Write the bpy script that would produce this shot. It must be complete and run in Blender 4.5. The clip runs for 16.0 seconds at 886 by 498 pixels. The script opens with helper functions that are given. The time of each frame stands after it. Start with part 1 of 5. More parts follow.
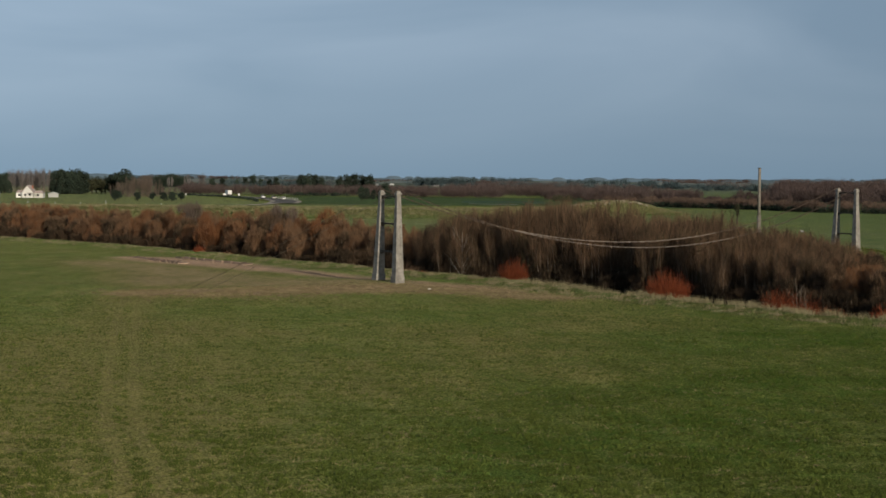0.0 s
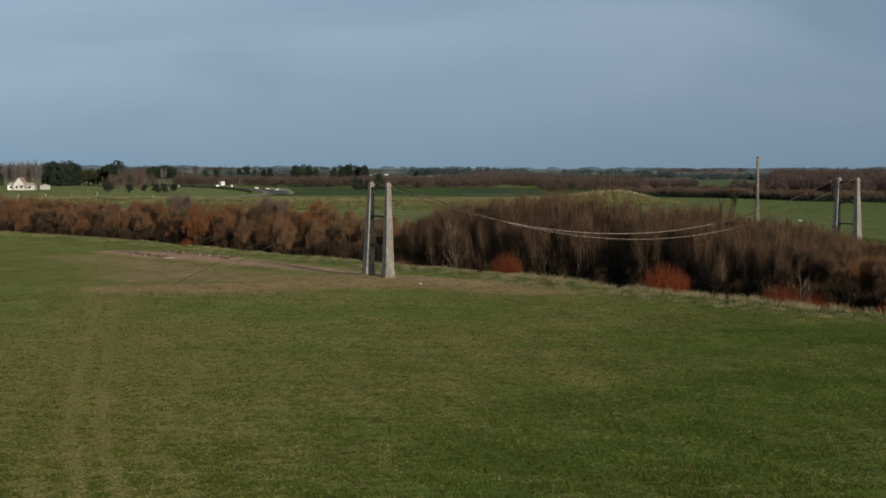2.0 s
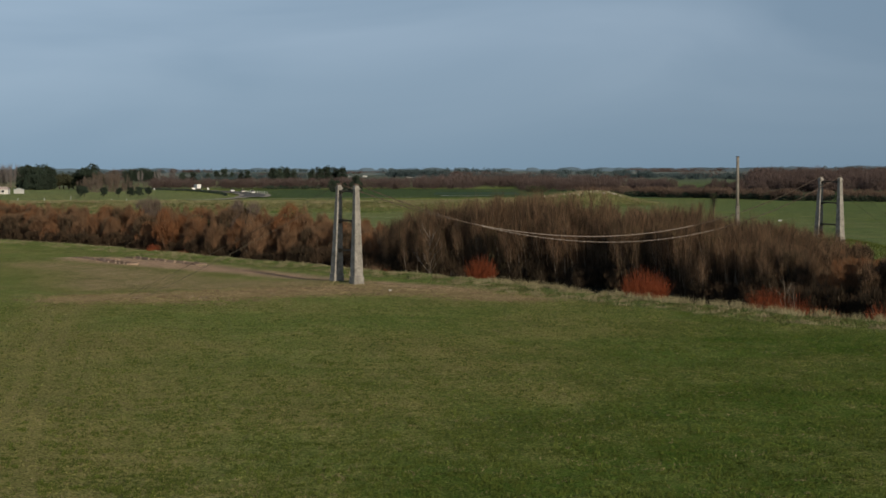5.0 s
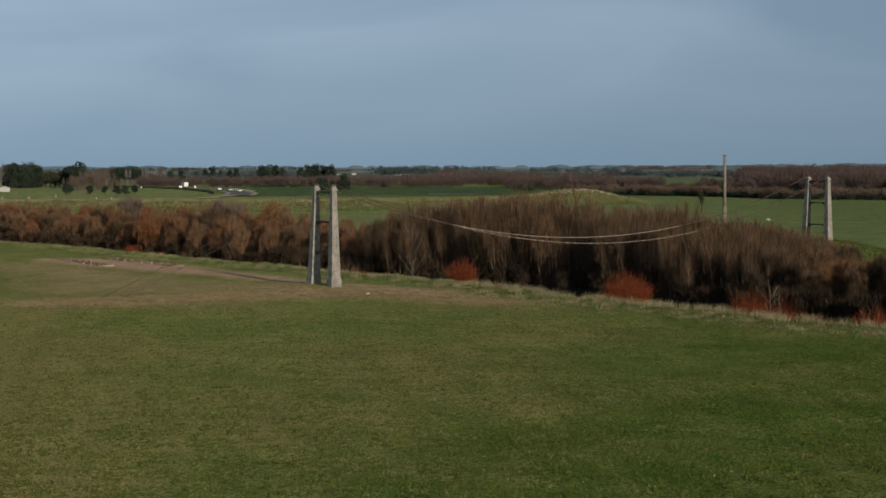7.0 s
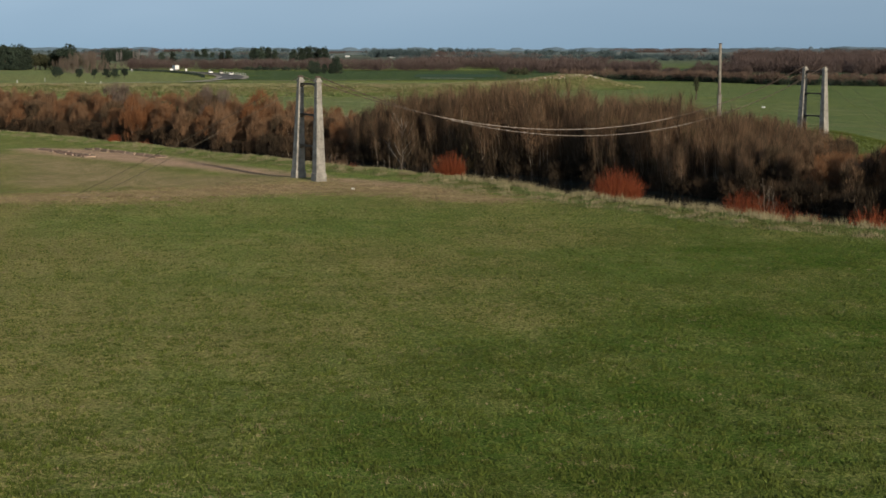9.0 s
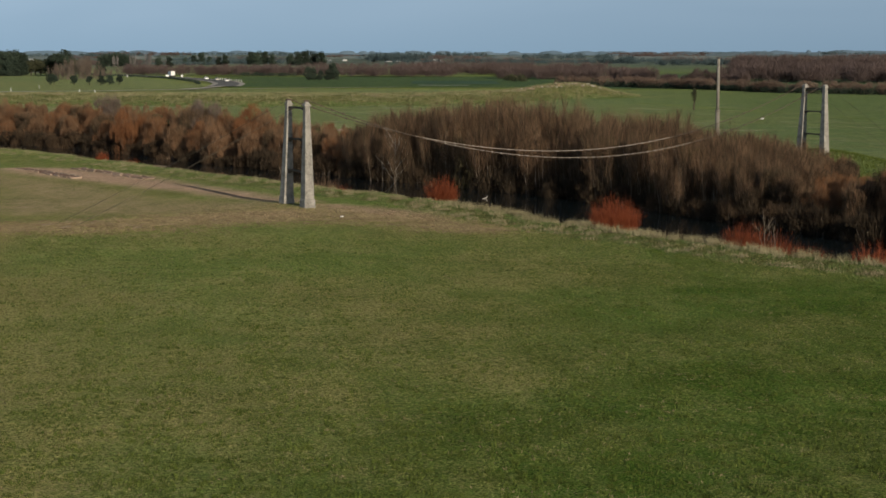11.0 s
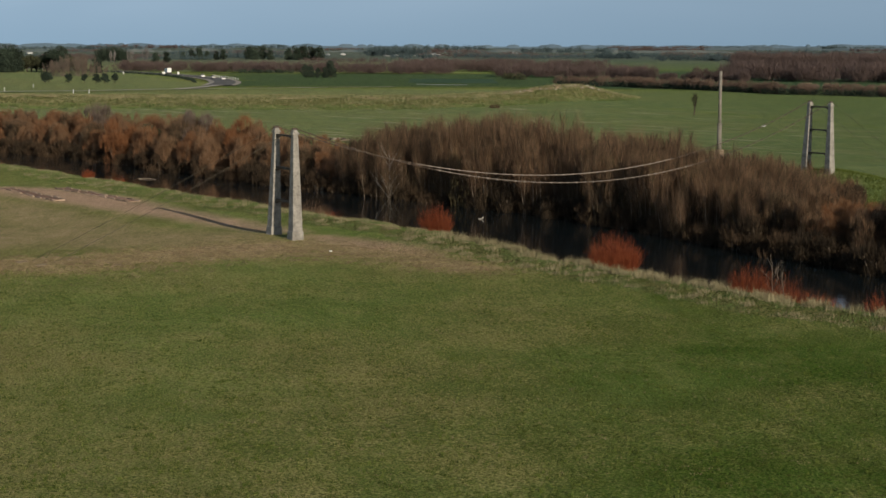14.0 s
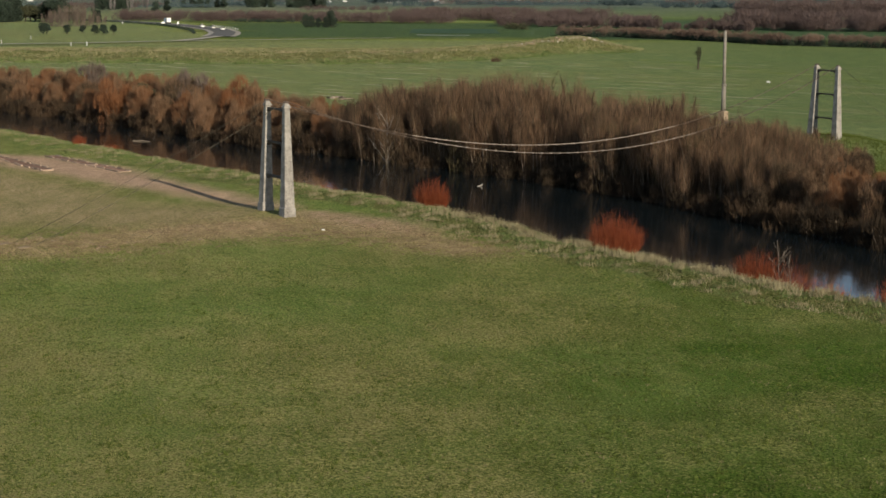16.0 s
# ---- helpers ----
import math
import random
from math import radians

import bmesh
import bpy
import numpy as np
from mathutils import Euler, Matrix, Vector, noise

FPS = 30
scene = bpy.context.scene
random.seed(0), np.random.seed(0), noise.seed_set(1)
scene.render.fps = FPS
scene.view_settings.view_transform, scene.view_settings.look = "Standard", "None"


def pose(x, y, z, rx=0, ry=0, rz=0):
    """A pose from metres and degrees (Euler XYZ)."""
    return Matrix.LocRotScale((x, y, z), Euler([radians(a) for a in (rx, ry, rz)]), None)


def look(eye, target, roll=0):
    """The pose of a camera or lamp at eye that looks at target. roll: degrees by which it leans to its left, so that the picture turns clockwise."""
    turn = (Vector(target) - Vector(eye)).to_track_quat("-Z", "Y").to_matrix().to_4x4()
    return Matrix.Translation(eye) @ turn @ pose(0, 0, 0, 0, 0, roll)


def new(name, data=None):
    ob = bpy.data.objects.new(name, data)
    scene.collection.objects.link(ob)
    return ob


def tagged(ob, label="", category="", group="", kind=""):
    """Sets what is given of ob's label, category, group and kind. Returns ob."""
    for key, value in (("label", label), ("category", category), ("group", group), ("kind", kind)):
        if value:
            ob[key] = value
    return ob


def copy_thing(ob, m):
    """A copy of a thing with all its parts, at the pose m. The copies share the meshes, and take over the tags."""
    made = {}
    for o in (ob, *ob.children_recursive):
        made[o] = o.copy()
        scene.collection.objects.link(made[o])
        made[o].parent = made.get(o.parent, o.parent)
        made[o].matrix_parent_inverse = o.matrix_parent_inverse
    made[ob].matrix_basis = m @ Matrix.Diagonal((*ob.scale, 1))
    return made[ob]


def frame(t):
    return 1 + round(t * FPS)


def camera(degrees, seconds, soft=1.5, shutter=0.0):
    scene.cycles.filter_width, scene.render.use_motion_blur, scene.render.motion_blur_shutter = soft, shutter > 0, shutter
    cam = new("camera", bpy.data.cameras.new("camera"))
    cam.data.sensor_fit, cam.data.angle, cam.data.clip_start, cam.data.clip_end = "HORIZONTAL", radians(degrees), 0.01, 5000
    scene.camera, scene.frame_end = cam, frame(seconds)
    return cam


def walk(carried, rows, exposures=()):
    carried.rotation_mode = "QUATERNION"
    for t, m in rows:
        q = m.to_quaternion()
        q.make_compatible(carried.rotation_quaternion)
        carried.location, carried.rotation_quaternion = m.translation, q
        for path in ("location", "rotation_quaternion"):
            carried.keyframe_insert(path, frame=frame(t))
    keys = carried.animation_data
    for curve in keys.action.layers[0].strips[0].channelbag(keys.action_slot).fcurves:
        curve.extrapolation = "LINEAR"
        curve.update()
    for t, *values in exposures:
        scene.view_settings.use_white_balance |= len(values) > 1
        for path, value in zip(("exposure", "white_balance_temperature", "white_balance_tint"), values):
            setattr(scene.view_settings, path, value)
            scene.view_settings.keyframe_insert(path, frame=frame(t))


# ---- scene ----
ROWS = [  # seconds, eye, heading to the left of north, tilt, roll
    (0, 121.44, -107.06, 10.25, 46.76, -2.426, 0.449),
    (0.5, 120.66, -106.22, 10.28, 46.771, -2.543, 0.289),
    (1, 119.82, -105.39, 10.29, 46.71, -2.64, 0.293),
    (1.5, 118.96, -104.55, 10.31, 46.62, -2.706, 0.395),
    (2, 118.27, -103.63, 10.35, 46.591, -2.767, 0.178),
    (2.5, 117.65, -102.85, 10.4, 46.504, -2.817, 0.126),
    (3, 117.12, -102.18, 10.4, 46.411, -2.842, 0.093),
    (3.5, 116.65, -101.5, 10.39, 46.289, -2.862, 0.107),
    (4, 116.04, -100.74, 10.39, 46.182, -2.843, -0.029),
    (6.5, 113.49, -97.07, 10.57, 45.61, -2.602, -0.161),
    (7, 113.18, -96.35, 10.66, 45.545, -2.812, -0.182),
    (7.5, 112.73, -95.73, 10.78, 45.485, -4.673, -0.121),
    (8, 112.35, -95.06, 10.95, 45.456, -6.558, -0.112),
    (8.1, 112.242, -94.904, 11, 45.445, -6.87, -0.106),
    (8.5, 111.9, -94.41, 11.16, 45.412, -6.882, -0.085),
    (9, 111.36, -93.73, 11.47, 45.346, -6.838, -0.008),
    (9.5, 110.79, -92.92, 11.9, 45.317, -6.791, -0.003),
    (9.7, 110.55, -92.59, 12.07, 45.303, -6.777, 0.011),
    (11.8, 108.09, -89.64, 13.85, 45.25, -6.709, 0.012),
    (12, 107.87, -89.38, 14.04, 45.214, -6.711, 0.076),
    (12.5, 107.35, -88.73, 14.53, 45.209, -6.731, 0.139),
    (13, 106.67, -88.01, 14.99, 45.204, -6.719, 0.138),
    (13.5, 106.01, -87.23, 15.42, 45.214, -6.732, 0.151),
    (14, 105.32, -86.44, 15.86, 45.219, -6.997, 0.14),
    (14.5, 104.63, -85.58, 16.31, 45.251, -7.612, 0.171),
    (15, 104.05, -84.79, 16.69, 45.281, -8.177, 0.06),
    (15.5, 103.34, -83.98, 17.27, 45.287, -8.797, 0.095),
    (16, 102.8, -83.21, 17.77, 45.319, -8.837, 0.042),
]
cam = camera(29.75, 16.0, soft=1.55)


def heading(t, x, y, z, yaw, tilt, roll):
    """A row of the flight as a camera pose."""
    a, b = radians(yaw), radians(tilt)
    ahead = Vector((-math.sin(a) * math.cos(b), math.cos(a) * math.cos(b), math.sin(b)))
    return t, look((x, y, z), Vector((x, y, z)) + ahead * 50, roll)


walk(cam, [heading(*row) for row in ROWS], exposures=[(0, -0.5), (7, -0.5), (8.0, -0.36), (8.5, -0.14), (9.5, -0.1), (12, -0.2), (14, -0.2), (14.5, -0.08), (15, -0.02), (16, 0.18)])

# ---------------------------------------------------------------- sky and sun
SUN_DIR = Vector((30.30, -8.23, 10.3)).normalized()
world = bpy.data.worlds.new("winter_sky")
scene.world = world
world.use_nodes = True


def node(tree, kind, **values):
    n = tree.nodes.new(kind)
    for key, value in values.items():
        if key in n.inputs:
            n.inputs[key].default_value = value
    return n


def build_world():
    t = world.node_tree
    t.nodes.clear()
    sky = t.nodes.new("ShaderNodeTexSky")
    sky.sky_type = "NISHITA"
    sky.sun_disc = False
    sky.sun_elevation = math.asin(SUN_DIR.z)
    sky.sun_rotation = math.atan2(SUN_DIR.x, SUN_DIR.y)
    sky.air_density, sky.dust_density, sky.ozone_density = 1.0, 1.5, 1.5
    co = t.nodes.new("ShaderNodeTexCoord")
    mapping = t.nodes.new("ShaderNodeMapping")
    mapping.inputs["Scale"].default_value = (1.3, 1.3, 5.5)
    t.links.new(co.outputs["Generated"], mapping.inputs["Vector"])
    n1 = node(t, "ShaderNodeTexNoise", Scale=3.0, Detail=4.0, Roughness=0.45, Distortion=0.6)
    t.links.new(mapping.outputs[0], n1.inputs["Vector"])
    ramp = t.nodes.new("ShaderNodeValToRGB")
    ramp.color_ramp.elements[0].position, ramp.color_ramp.elements[1].position = 0.27, 0.73
    t.links.new(n1.outputs["Fac"], ramp.inputs[0])
    tone = t.nodes.new("ShaderNodeMix")
    tone.data_type = "RGBA"
    tone.inputs[6].default_value = (5.1, 7.4, 10.1, 1)
    tone.inputs[7].default_value = (7.4, 9.8, 12.6, 1)
    t.links.new(ramp.outputs[0], tone.inputs[0])
    # thinner, bluer cloud towards the horizon
    sep = t.nodes.new("ShaderNodeSeparateXYZ")
    t.links.new(co.outputs["Generated"], sep.inputs[0])
    low = t.nodes.new("ShaderNodeMapRange")
    low.inputs["From Min"].default_value, low.inputs["From Max"].default_value = -0.005, 0.075
    t.links.new(sep.outputs["Z"], low.inputs["Value"])
    haze = t.nodes.new("ShaderNodeMix")
    haze.data_type = "RGBA"
    haze.inputs[6].default_value = (4.6, 7.0, 9.4, 1)
    t.links.new(low.outputs[0], haze.inputs[0])
    t.links.new(tone.outputs[2], haze.inputs[7])
    both = t.nodes.new("ShaderNodeMix")
    both.data_type = "RGBA"
    # the cloud bank thins to clearer sky overhead
    thin = t.nodes.new("ShaderNodeMapRange")
    for key, val in (("From Min", 0.13), ("From Max", 0.36), ("To Min", 0.88), ("To Max", 0.12)):
        thin.inputs[key].default_value = val
    t.links.new(sep.outputs["Z"], thin.inputs["Value"])
    t.links.new(thin.outputs[0], both.inputs[0])
    t.links.new(sky.outputs[0], both.inputs[6])
    t.links.new(haze.outputs[2], both.inputs[7])
    away = t.nodes.new("ShaderNodeVectorMath")
    away.operation = "DOT_PRODUCT"
    away.inputs[1].default_value = (-0.703, -0.711, 0.0)
    t.links.new(co.outputs["Generated"], away.inputs[0])
    gain = t.nodes.new("ShaderNodeMapRange")
    for key, val in (("From Min", -0.6), ("From Max", 0.6), ("To Min", 0.7), ("To Max", 1.22)):
        gain.inputs[key].default_value = val
    t.links.new(away.outputs["Value"], gain.inputs["Value"])
    cloud = t.nodes.new("ShaderNodeVectorMath")
    cloud.operation = "SCALE"
    t.links.new(both.outputs[2], cloud.inputs[0])
    t.links.new(gain.outputs[0], cloud.inputs["Scale"])
    back = node(t, "ShaderNodeBackground", Strength=0.066)
    out = t.nodes.new("ShaderNodeOutputWorld")
    t.links.new(cloud.outputs[0], back.inputs["Color"])
    t.links.new(back.outputs[0], out.inputs["Surface"])


build_world()
sun_data = bpy.data.lights.new("sun", "SUN")
sun_data.energy, sun_data.angle, sun_data.color = 5.0, radians(0.5), (1.0, 0.885, 0.71)
sun = new("sun", sun_data)
sun.matrix_world = look(SUN_DIR * 60, (0, 0, 0))

# ---------------------------------------------------------------- materials


def material(name, low, high, scale=4.0, fine=40.0, rough=0.9, bump=0.4, dist=0.03, per="object", spread=0.25, metal=0.0, thin=0.0):
    """Two colours mixed by noise at two scales, with a tint of each object's or piece's own, and relief; thin: how much light twigs and leaves let through."""
    m = bpy.data.materials.new(name)
    m.use_nodes = True
    t = m.node_tree
    bsdf = t.nodes["Principled BSDF"]
    bsdf.inputs["Roughness"].default_value = rough
    bsdf.inputs["Metallic"].default_value = metal
    bsdf.inputs["Specular IOR Level"].default_value = 0.12
    co = t.nodes.new("ShaderNodeTexCoord")
    a = node(t, "ShaderNodeTexNoise", Scale=scale, Detail=4.0, Roughness=0.6)
    b = node(t, "ShaderNodeTexNoise", Scale=fine, Detail=3.0, Roughness=0.6)
    for n in (a, b):
        t.links.new(co.outputs["Object"], n.inputs["Vector"])
    add = node(t, "ShaderNodeMath")
    add.operation = "ADD"
    t.links.new(a.outputs["Fac"], add.inputs[0])
    t.links.new(b.outputs["Fac"], add.inputs[1])
    rng = node(t, "ShaderNodeMapRange")
    rng.inputs["From Min"].default_value, rng.inputs["From Max"].default_value = 0.7, 1.3
    t.links.new(add.outputs[0], rng.inputs["Value"])
    mix = t.nodes.new("ShaderNodeMix")
    mix.data_type = "RGBA"
    mix.inputs[6].default_value = (*low, 1)
    mix.inputs[7].default_value = (*high, 1)
    t.links.new(rng.outputs[0], mix.inputs[0])
    if per == "island":
        rnd = t.nodes.new("ShaderNodeNewGeometry").outputs["Random Per Island"]
    else:
        rnd = t.nodes.new("ShaderNodeObjectInfo").outputs["Random"]
    val = node(t, "ShaderNodeMapRange")
    val.inputs["To Min"].default_value, val.inputs["To Max"].default_value = 1 - spread, 1 + spread
    t.links.new(rnd, val.inputs["Value"])
    hsv = t.nodes.new("ShaderNodeHueSaturation")
    t.links.new(val.outputs[0], hsv.inputs["Value"])
    t.links.new(mix.outputs[2], hsv.inputs["Color"])
    t.links.new(hsv.outputs[0], bsdf.inputs["Base Color"])
    if bump:
        bp = node(t, "ShaderNodeBump", Strength=bump, Distance=dist)
        t.links.new(add.outputs[0], bp.inputs["Height"])
        t.links.new(bp.outputs[0], bsdf.inputs["Normal"])
    if thin:
        leak = t.nodes.new("ShaderNodeBsdfTranslucent")
        t.links.new(hsv.outputs[0], leak.inputs["Color"])
        both = node(t, "ShaderNodeMixShader", Fac=thin)
        t.links.new(bsdf.outputs[0], both.inputs[1])
        t.links.new(leak.outputs[0], both.inputs[2])
        t.links.new(both.outputs[0], t.nodes["Material Output"].inputs["Surface"])
    return m


M_CONCRETE = material("weathered_concrete", (0.13, 0.12, 0.105), (0.39, 0.365, 0.325), 2.1, 16, 0.9, 0.22, 0.02, spread=0.08)
# crossbeam concrete, darkened so its colour holds the beams' shade
M_CONCRETE_SHADE = material("shaded_concrete", (0.05, 0.042, 0.034), (0.13, 0.112, 0.09), 1.5, 14, 0.9, 0.5, 0.02, spread=0.08)
M_POLE = material("grey_pole", (0.12, 0.108, 0.092), (0.26, 0.235, 0.2), 1.5, 14, 0.9, 0.4, 0.02, spread=0.08)
M_RED_EARTH = material("dark_red_earth", (0.2, 0.115, 0.078), (0.38, 0.23, 0.16), 2, 12, 0.95, 0.5, 0.02)
M_RUST_CONCRETE = material("rust_stained_concrete", (0.2, 0.14, 0.09), (0.42, 0.34, 0.25), 1.5, 10, 0.9, 0.4, 0.02)
M_CLODDY = material("trampled_clods", (0.085, 0.06, 0.036), (0.21, 0.15, 0.095), 0.4, 2, 0.95, 0, per="island", spread=0.3)
M_CLOD = material("dry_clods", (0.17, 0.12, 0.075), (0.36, 0.28, 0.18), 2, 12, 0.95, 0.5, 0.02)
M_FAR_WALL = material("dull_pale_wall", (0.38, 0.38, 0.37), (0.5, 0.5, 0.48), 0.5, 5, 0.8, 0)
M_STEEL = material("galvanised_steel", (0.3, 0.28, 0.25), (0.5, 0.47, 0.42), 2, 30, 0.6, 0.2, 0.005, metal=0.3)
M_CABLE = material("rusted_wire_rope", (0.06, 0.045, 0.035), (0.14, 0.105, 0.082), 2, 25, 0.7, 0.3, 0.01, metal=0.2)
M_STAY = material("dull_wire_rope", (0.045, 0.04, 0.03), (0.085, 0.075, 0.055), 2, 25, 0.8, 0.2, 0.01)
M_KERB = material("earthy_concrete", (0.2, 0.14, 0.1), (0.4, 0.3, 0.22), 3, 14, 0.95, 0.4, 0.02)
M_CABLE_PALE = material("pale_mid_cable", (0.15, 0.122, 0.1), (0.28, 0.235, 0.2), 2, 25, 0.7, 0.3, 0.01)
M_IRON = material("dark_iron", (0.05, 0.04, 0.035), (0.12, 0.09, 0.07), 3, 30, 0.6, 0.3, 0.005, metal=0.5)
M_TIMBER = material("weathered_timber", (0.16, 0.12, 0.09), (0.34, 0.28, 0.21), 3, 30, 0.85, 0.4, 0.01)
M_BARK = material("grey_brown_bark", (0.13, 0.1, 0.072), (0.32, 0.26, 0.2), 3, 20, 0.95, 0.4, 0.02, spread=0.35)
M_BARK_DARK = material("dark_bark", (0.035, 0.028, 0.021), (0.085, 0.068, 0.052), 3, 20, 0.95, 0.4, 0.02)
M_BARK_PALE = material("bleached_bark", (0.3, 0.27, 0.23), (0.55, 0.5, 0.44), 3, 20, 0.9, 0.3, 0.02)
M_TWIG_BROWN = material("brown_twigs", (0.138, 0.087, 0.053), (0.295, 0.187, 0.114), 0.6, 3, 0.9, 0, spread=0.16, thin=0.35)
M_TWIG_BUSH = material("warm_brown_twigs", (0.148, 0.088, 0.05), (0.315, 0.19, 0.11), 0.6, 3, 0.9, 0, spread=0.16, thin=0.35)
# the next browns are darkened to hold the thicket's self-shadow
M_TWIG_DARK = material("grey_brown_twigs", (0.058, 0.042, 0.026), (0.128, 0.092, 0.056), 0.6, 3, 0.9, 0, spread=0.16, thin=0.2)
M_TWIG_SHADE = material("shaded_brown_twigs", (0.032, 0.023, 0.015), (0.073, 0.053, 0.034), 0.6, 3, 0.9, 0, spread=0.16, thin=0.2)
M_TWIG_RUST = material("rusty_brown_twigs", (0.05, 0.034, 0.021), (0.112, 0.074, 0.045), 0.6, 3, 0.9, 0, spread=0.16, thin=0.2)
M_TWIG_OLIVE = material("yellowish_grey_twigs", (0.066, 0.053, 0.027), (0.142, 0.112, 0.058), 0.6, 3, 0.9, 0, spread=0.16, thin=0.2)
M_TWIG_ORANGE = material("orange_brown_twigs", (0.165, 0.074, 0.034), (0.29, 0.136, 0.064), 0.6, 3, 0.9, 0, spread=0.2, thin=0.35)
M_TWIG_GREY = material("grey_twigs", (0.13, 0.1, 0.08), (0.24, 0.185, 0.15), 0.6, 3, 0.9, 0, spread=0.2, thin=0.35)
M_POPLAR = material("pale_poplar_twigs", (0.15, 0.13, 0.125), (0.28, 0.25, 0.24), 0.6, 3, 0.9, 0, spread=0.2, thin=0.3)
M_STEM_RED = material("red_osier_stems", (0.17, 0.042, 0.018), (0.31, 0.09, 0.038), 0.8, 4, 0.7, 0, spread=0.15, thin=0.3)
M_LEAF_DARK = material("dark_evergreen", (0.018, 0.028, 0.021), (0.046, 0.062, 0.042), 0.5, 2, 0.9, 0, spread=0.3)
M_LEAF_OLIVE = material("olive_foliage", (0.03, 0.036, 0.02), (0.075, 0.075, 0.04), 0.5, 2, 0.9, 0, spread=0.3)
M_TAN_CLUMP = material("dry_grass_clumps", (0.15, 0.12, 0.062), (0.3, 0.24, 0.14), 0.3, 1.5, 0.9, 0, per="island", spread=0.35)
M_HEDGE = material("pinkish_hedge_twigs", (0.14, 0.095, 0.073), (0.26, 0.178, 0.132), 0.05, 0.4, 0.95, 0, per="island", spread=0.25, thin=0.4)
M_CLUMP = material("coarse_grass", (0.046, 0.066, 0.011), (0.092, 0.116, 0.023), 0.3, 1.5, 0.9, 0, per="island", spread=0.28)
M_LEVEE = material("rough_levee_grass", (0.1, 0.118, 0.05), (0.26, 0.235, 0.125), 0.2, 0.9, 0.9, 0, per="island", spread=0.3)
M_CROP = material("dark_green_crop", (0.03, 0.062, 0.03), (0.055, 0.1, 0.045), 0.02, 0.3, 0.95, 0.3, 0.1)
M_ROUGH_GREEN = material("rank_green_grass", (0.05, 0.086, 0.022), (0.145, 0.175, 0.062), 0.15, 1.0, 0.9, 0, per="island", spread=0.4)
M_ROUGH_STRAW = material("straw_grass", (0.145, 0.126, 0.068), (0.32, 0.275, 0.165), 0.2, 1.0, 0.9, 0, per="island", spread=0.35)
M_WHITE = material("white_paint", (0.72, 0.7, 0.66), (0.82, 0.8, 0.77), 1, 10, 0.6, 0.1, 0.005)
M_ROOF = material("tin_roof", (0.25, 0.1, 0.07), (0.38, 0.18, 0.12), 1, 8, 0.6, 0.1, 0.01)
M_ROOF_PALE = material("faded_tin_roof", (0.3, 0.24, 0.22), (0.44, 0.37, 0.34), 1, 8, 0.6, 0.1, 0.01)
M_ROOF_GREY = material("grey_tin_roof", (0.25, 0.28, 0.28), (0.4, 0.43, 0.43), 1, 8, 0.5, 0.1, 0.01)
M_DARK = material("dark_glass_and_rubber", (0.015, 0.015, 0.017), (0.04, 0.04, 0.045), 2, 10, 0.3, 0)
M_ASPHALT = material("asphalt", (0.13, 0.125, 0.115), (0.22, 0.21, 0.19), 0.1, 2, 1.0, 0.2, 0.01)
M_GRAVEL = material("pale_gravel", (0.28, 0.25, 0.2), (0.45, 0.41, 0.34), 0.2, 3, 0.95, 0.3, 0.02)
M_WOOD = material("bare_wood_twigs", (0.098, 0.071, 0.064), (0.172, 0.125, 0.112), 0.05, 0.4, 0.95, 0, per="island", spread=0.25, thin=0.4)
# far foliage and ridges: distance haze is mixed into these base colours
M_FAR_LEAF = material("haze_tinted_foliage", (0.042, 0.064, 0.07), (0.078, 0.106, 0.11), 0.05, 0.4, 0.95, 0, per="island", spread=0.3)
M_FAR_HILL = material("haze_tinted_hills", (0.08, 0.122, 0.165), (0.112, 0.158, 0.2), 0.002, 0.01, 1.0, 0)
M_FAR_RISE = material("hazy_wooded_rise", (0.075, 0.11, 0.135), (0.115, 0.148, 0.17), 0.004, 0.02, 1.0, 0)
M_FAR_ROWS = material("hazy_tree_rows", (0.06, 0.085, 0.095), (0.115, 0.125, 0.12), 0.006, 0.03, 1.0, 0)


